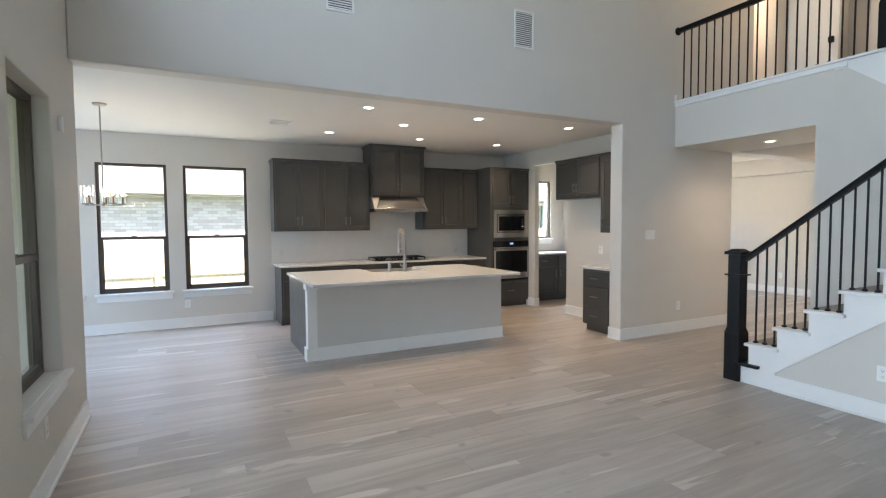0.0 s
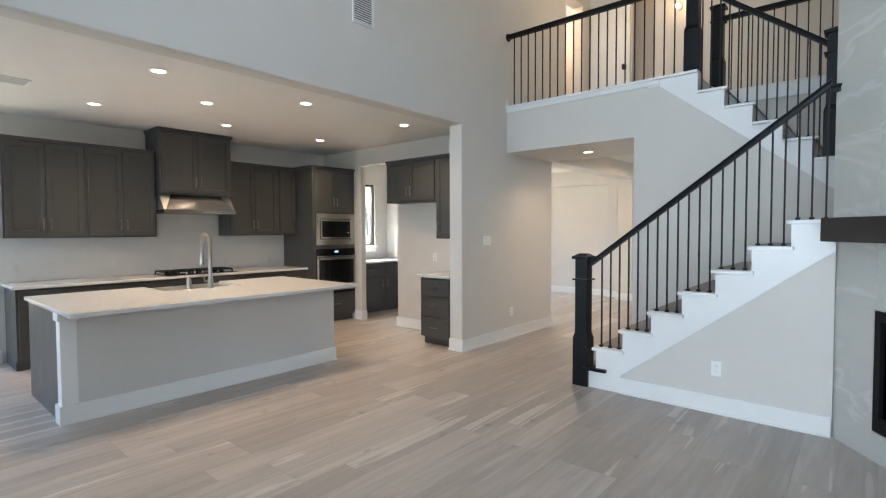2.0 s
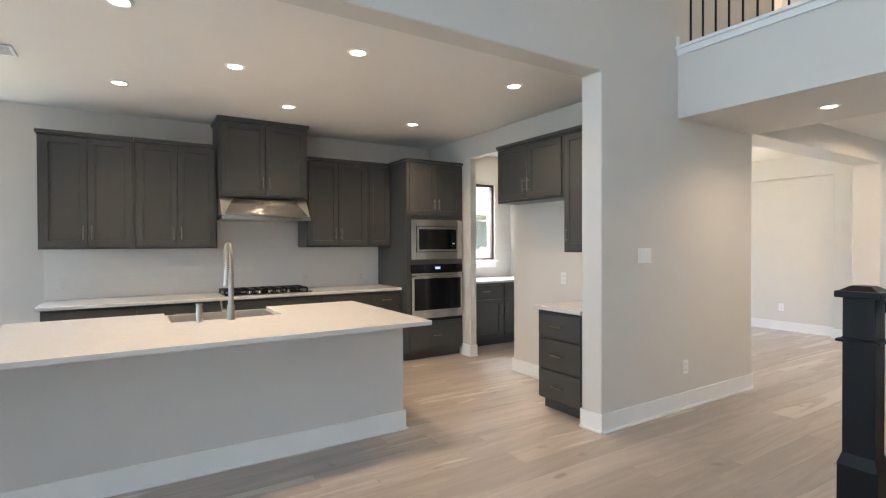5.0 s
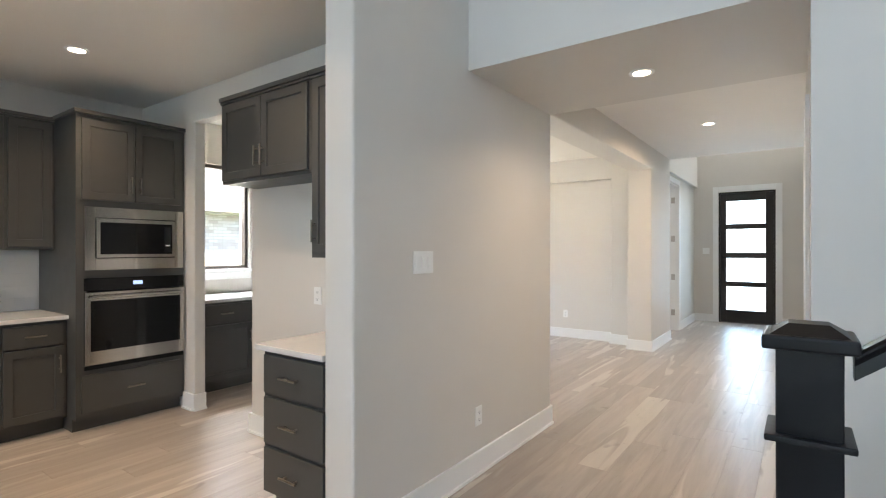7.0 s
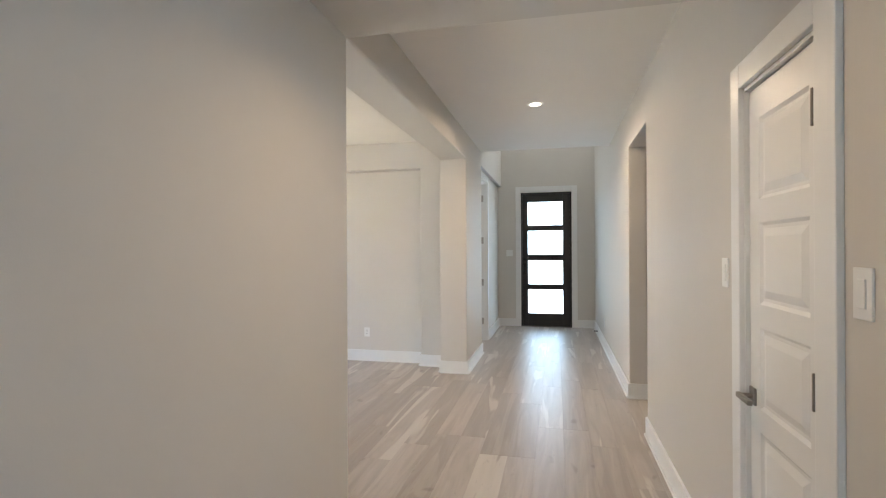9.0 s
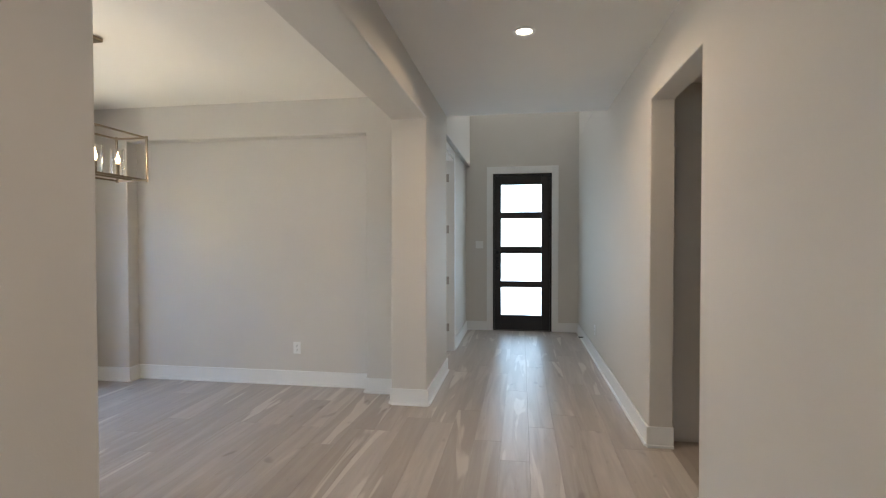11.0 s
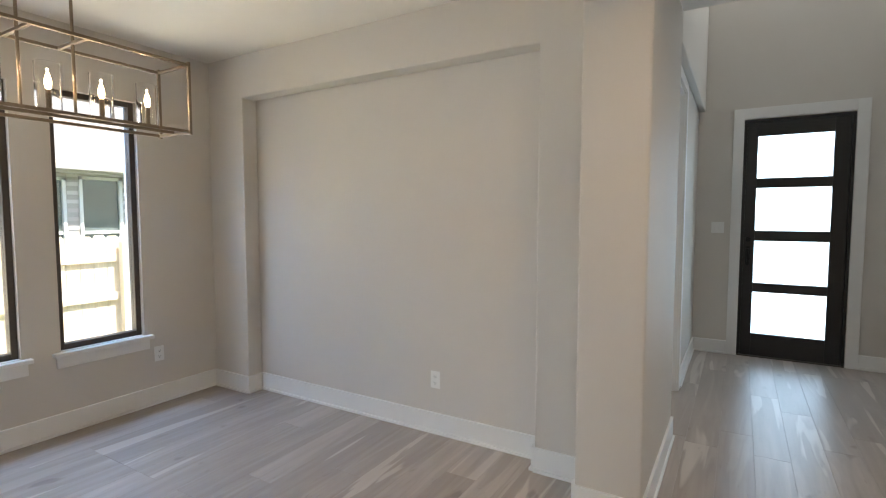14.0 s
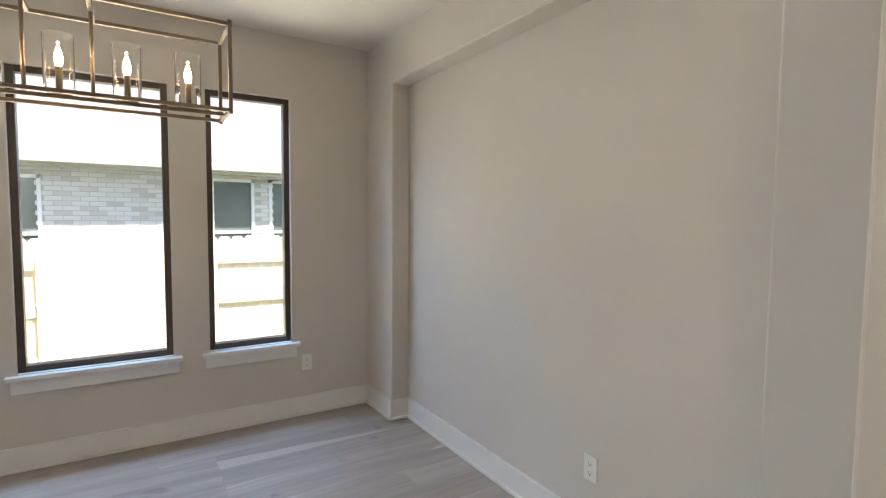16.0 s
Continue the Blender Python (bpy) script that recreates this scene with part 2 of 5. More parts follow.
FENCE = mat("cedar_fence", (0.74, 0.64, 0.48), 0.8, vary=0.22, scale=12, bump=0.3, bump_scale=50, stretch=(4, 4, 0.4))
GRASS = mat("lawn_grass", (0.085, 0.125, 0.04), 0.95, vary=0.35, scale=30, bump=0.6, bump_scale=90)
CONCRETE = mat("pale_concrete", (0.45, 0.43, 0.40), 0.85, vary=0.1, scale=8, bump=0.2, bump_scale=80)
SOFFITP = mat("cream_eave_paint", (0.50, 0.47, 0.41), 0.6, vary=0.05, scale=8)
BULB = glow("candle_bulb_glow", (1.0, 0.66, 0.34), 12.0)
CANGLOW = glow("recessed_lamp_glow", (1.0, 0.82, 0.62), 6.0)
CLOCK = glow("oven_display_glow", (0.20, 0.40, 1.0), 0.22)
CHAR = mat("firebox_black", (0.006, 0.006, 0.007), 0.5, vary=0.3, scale=12, spec=0.2)
LOG = mat("ceramic_log", (0.045, 0.035, 0.028), 0.85, vary=0.4, scale=20, bump=0.5, bump_scale=40)
TREADWOOD = mat("stair_tread_wood", (0.20, 0.15, 0.115), 0.42, vary=0.2, scale=12, stretch=(5, 0.6, 1))

# ---- builders ----
ORIGIN = {}


def box(bm, x0, x1, y0, y1, z0, z1, bevel=0.0):
    """Adds a box to bm, its edges softened by bevel."""
    made = bmesh.ops.create_cube(bm, size=1.0)["verts"]
    for v in made:
        v.co = Vector(((x0 + x1) / 2 + v.co.x * (x1 - x0), (y0 + y1) / 2 + v.co.y * (y1 - y0), (z0 + z1) / 2 + v.co.z * (z1 - z0)))
    if bevel:
        es = list({e for v in made for e in v.link_edges})
        bmesh.ops.bevel(bm, geom=es, offset=bevel, segments=2, affect="EDGES", profile=0.6)
    return bm


def boxes(*rows, bevel=0.0):
    bm = bmesh.new()
    for r in rows:
        box(bm, *r, bevel=bevel)
    return bm


def rod(bm, a, b, r, r2=None, n=12):
    """Adds a round bar from a to b."""
    a, b = Vector(a), Vector(b)
    d = b - a
    m = Matrix.Translation((a + b) / 2) @ d.to_track_quat("Z", "Y").to_matrix().to_4x4()
    bmesh.ops.create_cone(bm, cap_ends=True, segments=n, radius1=r, radius2=r if r2 is None else r2, depth=d.length, matrix=m)
    return bm


def lathe(rows, at, n=20):
    """A turned shape: rows of (radius, height) about a vertical axis at the place at."""
    bm = bmesh.new()
    rings = []
    for r, z in rows:
        rings.append([bm.verts.new((at[0] + r * math.cos(2 * math.pi * k / n), at[1] + r * math.sin(2 * math.pi * k / n), at[2] + z)) for k in range(n)])
    for lo, hi in zip(rings, rings[1:]):
        for k in range(n):
            bm.faces.new((lo[k], lo[(k + 1) % n], hi[(k + 1) % n], hi[k]))
    if rows[0][0] > 1e-4:
        bm.faces.new(rings[0][::-1])
    if rows[-1][0] > 1e-4:
        bm.faces.new(rings[-1])
    return bm


def prism(poly, axis, a0, a1):
    """A flat outline pushed along an axis: poly lies in the other two axes, in order."""
    bm = bmesh.new()

    def place(u, v, w):
        return {"x": (w, u, v), "y": (u, w, v), "z": (u, v, w)}[axis]

    lo, hi = [bm.verts.new(place(u, v, a0)) for u, v in poly], [bm.verts.new(place(u, v, a1)) for u, v in poly]
    bm.faces.new(lo), bm.faces.new(hi[::-1])
    for k in range(len(poly)):
        j = (k + 1) % len(poly)
        bm.faces.new((lo[j], lo[k], hi[k], hi[j]))
    bmesh.ops.recalc_face_normals(bm, faces=bm.faces)
    return bm


def mesh_of(bm, name, material, smooth=False):
    me = bpy.data.meshes.new(name)
    bmesh.ops.recalc_face_normals(bm, faces=bm.faces)
    bm.to_mesh(me)
    bm.free()
    me.materials.append(material)
    if smooth:
        for p in me.polygons:
            p.use_smooth = True
        me.set_sharp_from_angle(angle=radians(35))
    return me


def thing(name, at, label, category, group="", kind=""):
    """An Empty at the base of a thing."""
    ob = new(name)
    ob.empty_display_size = 0.1
    ob.location = at
    ORIGIN[ob] = Vector(at)
    return tagged(ob, label, category, group, kind)


def part(name, bm, material, parent, label="", smooth=False):
    """One mesh under a thing or a part; bm is in world metres."""
    bmesh.ops.translate(bm, verts=bm.verts, vec=-ORIGIN[parent])
    ob = new(name, mesh_of(bm, name, material, smooth))
    ob.parent = parent
    ORIGIN[ob] = ORIGIN[parent]
    return tagged(ob, label)


def solid(name, bm, material, label, category="", kind="structure", soft=0.0, smooth=False, group=""):
    """A top-level mesh in world metres."""
    ob = new(name, mesh_of(bm, name, material, smooth))
    ORIGIN[ob] = Vector((0, 0, 0))
    if soft:
        b = ob.modifiers.new("soft", "BEVEL")
        b.width, b.segments, b.limit_method, b.angle_limit = soft, 3, "ANGLE", radians(50)
    return tagged(ob, label, category, group, kind)


def wall_bm(axis, a0, a1, t0, t1, z0, z1, holes=()):
    """A wall along axis ('x' or 'y') from a0 to a1, between t0 and t1, with holes (b0, b1, bottom, top) right through it."""
    A = sorted({a0, a1, *[v for h in holes for v in h[:2]]})
    Z = sorted({z0, z1, *[v for h in holes for v in h[2:]]})
    A, Z = [v for v in A if a0 <= v <= a1], [v for v in Z if z0 <= v <= z1]

    def full(i, k):
        if not (0 <= i < len(A) - 1 and 0 <= k < len(Z) - 1):
            return False
        a, z = (A[i] + A[i + 1]) / 2, (Z[k] + Z[k + 1]) / 2
        return not any(h[0] < a < h[1] and h[2] < z < h[3] for h in holes)

    bm, vs = bmesh.new(), {}

    def v(i, k, t):
        key = (i, k, t)
        if key not in vs:
            vs[key] = bm.verts.new((A[i], t, Z[k]) if axis == "x" else (t, A[i], Z[k]))
        return vs[key]

    for i in range(len(A) - 1):
        for k in range(len(Z) - 1):
            if full(i, k):
                for t in (t0, t1):
                    bm.faces.new((v(i, k, t), v(i + 1, k, t), v(i + 1, k + 1, t), v(i, k + 1, t)))
                for di, dk, c in ((-1, 0, ((i, k), (i, k + 1))), (1, 0, ((i + 1, k), (i + 1, k + 1))), (0, -1, ((i, k), (i + 1, k))), (0, 1, ((i, k + 1), (i + 1, k + 1)))):
                    if not full(i + di, k + dk):
                        bm.faces.new((v(*c[0], t0), v(*c[1], t0), v(*c[1], t1), v(*c[0], t1)))
    return bm


def baseboard(rows, h=0.14, d=0.016):
    """White skirting boards: rows of (axis, a0, a1, face, side) where side is +1 or -1, the way that the board stands off the wall."""
    for axis, a0, a1, face, side in rows:
        t0, t1 = sorted((face, face + side * d))
        s0, s1 = sorted((face, face + side * (d + 0.012)))
        bm = bmesh.new()
        for lo, hi, p0, p1 in ((0.0, h, t0, t1), (0.0, 0.018, s0, s1)):
            if axis == "x":
                box(bm, a0, a1, p0, p1, lo, hi, 0.003)
            else:
                box(bm, p0, p1, a0, a1, lo, hi, 0.003)
        solid("baseboard", bm, TRIM, "white painted wooden baseboard along the wall")


# ---- structure ----
HW = 4.43      # living-room side of the wall between living room and kitchen
TOP = 5.8      # ceiling of the two-storey living room
KC = 2.72      # kitchen ceiling
HC = 2.74      # hall ceiling
SOF = 2.43     # soffit under the loft
LOFT = 3.0     # loft floor
BACK = 7.97    # inner face of the back wall

solid("floor_base", boxes((-2.6, 14.3, -4.2, 8.1, -0.16, -0.02)), CONCRETE, "concrete slab under the plank floor")
NOOK = [(-2.05, -1.22), (-1.015, -0.185), (0.02, 0.865)]
# the last hole is for an added dining window, out of view
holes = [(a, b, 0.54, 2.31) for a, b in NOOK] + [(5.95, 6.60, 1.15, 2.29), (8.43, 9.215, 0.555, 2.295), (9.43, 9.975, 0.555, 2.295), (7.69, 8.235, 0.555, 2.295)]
solid("wall_north", wall_bm("x", -2.6, 11.0, BACK, BACK + 0.2, 0, 3.0, holes), WALL, "greige painted back wall with tall windows")
solid("wall_header", wall_bm("x", -0.67, 9.0, HW, HW + 0.19, 0, TOP, [(-0.68, 4.80, -1, 2.66), (6.94, 9.1, -1, 2.99), (7.37, 7.95, 2.99, 5.05)]), WALL,
      "greige wall with a wide opening into the kitchen", soft=0.012)
LW = [(y, y + 0.85, 0.55, 2.26) for y in (3.0, 1.45, -0.10, -1.65)]
# the two high holes are assumed, cut for the lamps behind them
solid("wall_west", wall_bm("y", -4.2, 4.62, -0.87, -0.67, 0, TOP, LW + [(1.4, 3.4, 3.7, 5.1), (-1.2, 0.8, 3.7, 5.1)]), WALL,
      "greige living-room wall with deep window openings", soft=0.01)
solid("wall_nook", wall_bm("x", -2.6, -0.87, 4.43, 4.62, 0, 3.0), WALL, "greige wall of the breakfast nook")
# the opening in this wall is out of view, added for the lamp outside
solid("wall_nook_west", wall_bm("y", 4.43, BACK, -2.6, -2.4, 0, 3.0, [(5.3, 7.3, 0.1, 2.3)]), WALL, "greige outer wall of the breakfast nook")
solid("wall_south", wall_bm("x", -0.87, 3.0, -4.2, -4.0, 0, TOP), WALL, "greige rear wall of the living room")
solid("wall_east", wall_bm("y", -4.2, -0.15, 2.86, 3.0, 0, TOP), WALL, "greige side wall of the living room")
# kitchen and pantry
solid("wall_pantry", wall_bm("y", 4.62, BACK, 5.45, 5.545, 0, KC, [(6.18, 7.0, -1, 2.45)]), WALL, "greige wall with an opening to the pantry", soft=0.01)
solid("wall_dining_west", wall_bm("y", 4.77, BACK, 6.90, 7.02, 0, 3.0), WALL, "greige wall between pantry and dining room")
solid("wall_dining_corner", wall_bm("y", 4.62, 4.77, 6.80, 6.94, 0, 3.0), WALL, "greige wall return beside the dining room")
solid("ceiling_kitchen", boxes((-2.6, 6.94, HW + 0.19, 8.1, KC, 2.98)), CEIL, "flat greige kitchen ceiling")
# hall, dining room, foyer
solid("beam_dining", wall_bm("x", 6.94, 11.45, 4.45, 4.76, 0, 2.98, [(6.93, 10.29, -1, 2.45)]), WALL, "greige beam and pillar at the dining room", soft=0.012)
solid("wall_niche_frame", wall_bm("y", 4.76, BACK, 10.57, 10.71, 0, 2.98, [(5.07, 7.545, -1, 2.40)]), WALL, "greige dining wall with a shallow recess", soft=0.01)
solid("wall_niche", wall_bm("y", 4.76, BACK, 10.71, 10.9, 0, 2.98), WALL, "greige back of the shallow wall recess")
solid("ceiling_dining", boxes((6.9, 10.9, 4.76, 8.1, 2.73, 2.98)), CEIL, "flat greige dining-room ceiling")
solid("ceiling_hall", boxes((6.94, 11.45, 2.64, 4.45, HC, 2.98)), CEIL, "flat greige hall ceiling")
solid("ceiling_soffit", boxes((5.74, 6.94, 2.64, HW, SOF, 2.98)), WALL, "greige lowered ceiling under the loft")
solid("wall_hall", wall_bm("x", 5.781, 14.15, 2.63, 2.79, 0, 2.98, [(6.175, 6.715, -1, 1.985), (8.73, 9.70, -1, 2.37)]), WALL, "greige hall wall with closet door and opening", soft=0.008)
solid("wall_foyer_south", wall_bm("x", 11.45, 14.15, 2.63, 2.79, 2.98, 5.4), WALL, "greige upper foyer wall")
solid("wall_foyer_high", wall_bm("y", 2.63, 4.8, 11.25, 11.45, 2.98, 5.4), WALL, "greige wall above the hall ceiling")
solid("wall_foyer_north", wall_bm("x", 11.45, 14.15, 4.51, 4.66, 0, 5.4, [(11.56, 12.42, -1, 2.44)]), WALL, "greige foyer wall with the study doorway")
solid("wall_foyer_band", boxes((11.45, 13.95, 4.45, 4.51, 2.56, 5.4)), WALL, "greige upper band of the foyer wall", soft=0.01)
solid("wall_front", wall_bm("y", 2.63, 4.8, 13.95, 14.15, 0, 5.4, [(3.19, 4.09, -1, 2.44)]), WALL, "greige front wall with the entrance door")
solid("ceiling_foyer", boxes((11.25, 14.15, 2.63, 4.8, 5.4, 5.5)), CEIL, "flat foyer ceiling")
# side passage off the hall and the study behind its door
solid("wall_passage", wall_bm("y", 0.8, 2.63, 8.45, 8.60, 0, 2.6), WALL, "greige passage wall")
solid("wall_passage_far", wall_bm("y", 0.8, 2.63, 9.82, 9.97, 0, 2.6), WALL, "greige passage wall")
solid("wall_passage_end", wall_bm("x", 8.45, 9.97, 0.7, 0.8, 0, 2.6), WALL, "greige end wall of the side passage")
solid("ceiling_passage", boxes((8.45, 9.97, 0.7, 2.63, 2.5, 2.6)), CEIL, "flat passage ceiling")
solid("wall_study", boxes((11.2, 13.9, 6.6, 6.7, 0, 2.8), (11.2, 11.3, 4.66, 6.6, 0, 2.8), (13.8, 13.9, 4.66, 6.6, 0, 2.8)), WALL, "greige study walls")
solid("ceiling_study", boxes((11.2, 13.9, 4.66, 6.7, 2.8, 2.9)), CEIL, "flat study ceiling")
# loft and the tall ceiling
solid("ceiling_living", boxes((-0.9, 9.3, -4.2, 4.62, TOP, TOP + 0.1)), CEIL, "high flat ceiling over the living room")
solid("loft_floor", boxes((5.74, 9.2, 2.64, HW, 2.981, LOFT - 0.004), (6.80, 9.2, -1.2, 2.64, 2.74, LOFT - 0.004)), WALL, "loft floor slab")
solid("wall_loft_east", wall_bm("y", -1.2, HW, 8.2, 8.35, LOFT, TOP, [(3.40, 3.72, LOFT, 5.05)]), WALL, "greige loft wall with an open doorway")
solid("wall_loft_closet", boxes((7.2, 8.4, 5.5, 5.6, LOFT, TOP), (7.2, 7.3, 4.62, 5.5, LOFT, TOP), (8.3, 8.4, 4.62, 5.5, LOFT, TOP)), WALL, "greige walls of the upstairs passage")
solid("wall_stair_south", wall_bm("x", 2.86, 8.35, -1.35, -1.2, 0, TOP), WALL, "greige wall behind the stairs")
solid("wall_stairwell", wall_bm("y", -1.2, 2.64, 6.785, 6.90, 0, 2.85), WALL, "greige wall beside the upper stair flight")
solid("wall_loft_room", boxes((9.1, 9.2, 2.0, 4.43, LOFT, 5.8), (8.35, 9.2, 2.0, 2.1, LOFT, 5.8)), WALL, "greige walls of the room off the loft")
# no fixtures are seen up here: lamps added for the loft's warm glow
lamp("loft_fill", (7.0, 3.3, 5.7), (7.0, 3.3, 3.0), 24 * K_CAN, 0.15, color=WARM)
lamp("loft_fill", (7.7, 4.95, 5.2), (7.7, 4.95, 3.0), 14 * K_CAN, 0.12, color=(1.0, 0.66, 0.36))
lamp("loft_fill", (8.7, 3.2, 5.7), (8.7, 3.2, 3.0), 6 * K_CAN, 0.15, color=WARM)

baseboard([
    ("y", -4.0, 4.55, -0.67, 1), ("x", 4.80, 6.94, HW, -1), ("y", HW - 0.016, 4.62, 4.80, -1), ("y", HW, 4.77, 6.94, 1),
    ("x", -2.4, 1.2, BACK, -1), ("y", 4.77, BACK, 7.02, 1), ("x", 7.02, 10.57, BACK, -1),
    ("y", 4.45 - 0.016, 4.76, 10.29, -1), ("x", 10.29, 11.45, 4.45, -1), ("x", 10.29, 10.57, 4.76, 1), ("y", 4.776, 5.07, 10.57, -1), ("y", 7.545, BACK, 10.57, -1),
    ("x", 10.554, 10.71, 5.07, 1), ("x", 10.554, 10.71, 7.545, -1), ("y", 5.086, 7.529, 10.71, -1),
    ("x", 6.80, 8.73, 2.79, 1), ("x", 9.70, 13.95, 2.79, 1), ("y", 2.63, 2.79, 8.73, 1), ("y", 2.63, 2.806, 9.70, -1),
    ("x", 5.75, 6.07, 2.79, 1), ("y", 2.79, 3.09, 13.95, -1), ("y", 4.18, 4.51, 13.95, -1), ("x", 12.52, 13.95, 4.51, -1),
    ("y", 5.15, 6.18, 5.45, -1), ("x", 5.434, 5.545, 6.18, 1), ("y", 7.0, 7.17, 5.45, -1), ("x", 5.434, 5.545, 7.0, -1), ("y", 4.62, 7.3, 6.90, -1),
])


# ---- windows ----
def window(name, axis, a0, a1, z0, z1, out, inn, side, hung, label, sill_reach=0.05):
    """A bronze-framed window in an opening from a0 to a1. out: the plane of the glass; inn: the inner wall face; side: +1 where the room lies at the higher coordinate."""
    def bar(b0, b1, lo, hi, t0, t1):
        t0, t1 = sorted((t0, t1))
        return (b0, b1, t0, t1, lo, hi) if axis == "x" else (t0, t1, b0, b1, lo, hi)

    mid = (a0 + a1) / 2
    at = (mid, out, z0) if axis == "x" else (out, mid, z0)
    w = thing(name, at, label, "window", kind="structure")
    f, d = 0.038, 0.035
    part("window_frame", boxes(bar(a0, a0 + f, z0, z1, out - d, out + d), bar(a1 - f, a1, z0, z1, out - d, out + d), bar(a0 + f, a1 - f, z0, z0 + f, out - d, out + d),
                               bar(a0 + f, a1 - f, z1 - f, z1, out - d, out + d), bevel=0.004), BRONZE, w)
    zm = z0 + (z1 - z0) * 0.425
    spans = [(z0 + f, zm - 0.02), (zm + 0.02, z1 - f)] if hung else [(z0 + f, z1 - f)]
    if hung:
        part("meeting_rail", boxes(bar(a0 + f, a1 - f, zm - 0.02, zm + 0.02, out - 0.02, out + side * 0.045), bevel=0.004), BRONZE, w)
        lo = out + side * 0.012
        part("lower_sash", boxes(bar(a0 + f, a0 + f + 0.025, z0 + f, zm - 0.02, lo, lo + side * 0.02), bar(a1 - f - 0.025, a1 - f, z0 + f, zm - 0.02, lo, lo + side * 0.02),
                                 bar(a0 + f, a1 - f, z0 + f, z0 + f + 0.03, lo, lo + side * 0.02)), BRONZE, w)
        part("sash_lock", boxes(bar(mid - 0.03, mid + 0.03, zm + 0.02, zm + 0.035, out, out + side * 0.03), bevel=0.003), BRONZE, w)
    for lo, hi in spans:
        g = part("pane", boxes(bar(a0 + f, a1 - f, lo, hi, out - 0.003, out + 0.003)), GLASS, w)
        g.visible_shadow = False
    tip = inn + side * 0.05
    part("window_sill", boxes(bar(a0 - sill_reach, a1 + sill_reach, z0 - 0.03, z0 - 0.002, inn, tip), bar(a0 + 0.001, a1 - 0.001, z0 - 0.03, z0 + 0.002, out + side * d, inn), bevel=0.005), TRIM, w)
    part("window_apron", boxes(bar(a0 - sill_reach + 0.02, a1 + sill_reach - 0.02, z0 - 0.11, z0 - 0.03, inn, inn + side * 0.016), bevel=0.003), TRIM, w)
    return w


HUNG = "dark bronze single-hung window with a white sill"
FIXED = "dark bronze fixed picture window with a white sill"
for k, (a, b) in enumerate(NOOK):
    window("window_%d" % (k + 1), "x", a, b, 0.54, 2.31, BACK + 0.07, BACK, -1, True, HUNG)
window("window_4", "x", 5.95, 6.60, 1.15, 2.29, BACK + 0.07, BACK, -1, False, FIXED, 0.03)
window("window_5", "x", 8.43, 9.215, 0.555, 2.295, BACK + 0.07, BACK, -1, False, FIXED)
window("window_6", "x", 9.43, 9.975, 0.555, 2.295, BACK + 0.07, BACK, -1, False, FIXED)
# third dining window, never in view: assumed from symmetry, added for its light
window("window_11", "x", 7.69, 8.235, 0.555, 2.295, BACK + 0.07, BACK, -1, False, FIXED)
for k, h in enumerate(LW):
    window("window_%d" % (k + 7), "y", h[0], h[1], 0.55, 2.26, -0.80, -0.67, 1, True, HUNG)


# ---- doors ----
def front_door():
    d = thing("door_1", (13.98, 3.64, 0), "dark espresso entrance door with four frosted glass lites", "door", kind="structure")
    y0, y1 = 3.195, 4.085
    part("door_casing", boxes((13.93, 13.952, 3.09, 3.19, 0, 2.55), (13.93, 13.952, 4.09, 4.185, 0, 2.55), (13.93, 13.952, 3.19, 4.09, 2.445, 2.55), bevel=0.004), TRIM, d)
    part("door_frame", boxes((13.96, 14.1, 3.19, 3.215, 0, 2.44), (13.96, 14.1, 4.065, 4.09, 0, 2.44), (13.96, 14.1, 3.215, 4.065, 2.415, 2.44)), DOORBLK, d)
    part("door_stop", boxes((14.018, 14.06, 3.215, 3.24, 0.013, 2.415), (14.018, 14.06, 4.04, 4.065, 0.013, 2.415), (14.018, 14.06, 3.24, 4.04, 2.385, 2.415), (14.018, 14.06, 3.24, 4.04, 0.013, 0.03)), DOORBLK, d)
    rails = [(0.01, 0.24), (0.675, 0.77), (1.205, 1.31), (1.745, 1.845), (2.27, 2.41)]
    part("door_stile", boxes((13.97, 14.015, 3.22, 3.345, 0.01, 2.41), bevel=0.003), DOORBLK, d)
    part("door_stile", boxes((13.97, 14.015, 3.965, 4.06, 0.01, 2.41), bevel=0.003), DOORBLK, d)
    for lo, hi in rails:
        part("door_rail", boxes((13.972, 14.013, 3.345, 3.965, lo, hi), bevel=0.003), DOORBLK, d)
    for (_, lo), (hi, _) in zip(rails, rails[1:]):
        g = part("pane", boxes((13.988, 13.996, 3.345, 3.965, lo, hi)), GLASSD, d)
        g.visible_shadow = False
    part("threshold", boxes((13.94, 14.12, 3.19, 4.09, 0.0, 0.012), bevel=0.003), BRONZE, d)
    h = part("door_handle", boxes((13.962, 13.972, 4.0, 4.04, 0.95, 1.15), bevel=0.004), IRON, d)
    bm = rod(bmesh.new(), (13.935, 4.02, 0.98), (13.935, 4.02, 1.12), 0.008)
    rod(bm, (13.935, 4.02, 0.98), (13.97, 4.02, 0.98), 0.008), rod(bm, (13.935, 4.02, 1.12), (13.97, 4.02, 1.12), 0.008)
    part("pull_bar", bm, IRON, h)
    part("deadbolt", rod(bmesh.new(), (13.955, 4.02, 1.22), (13.972, 4.02, 1.22), 0.025), IRON, d)


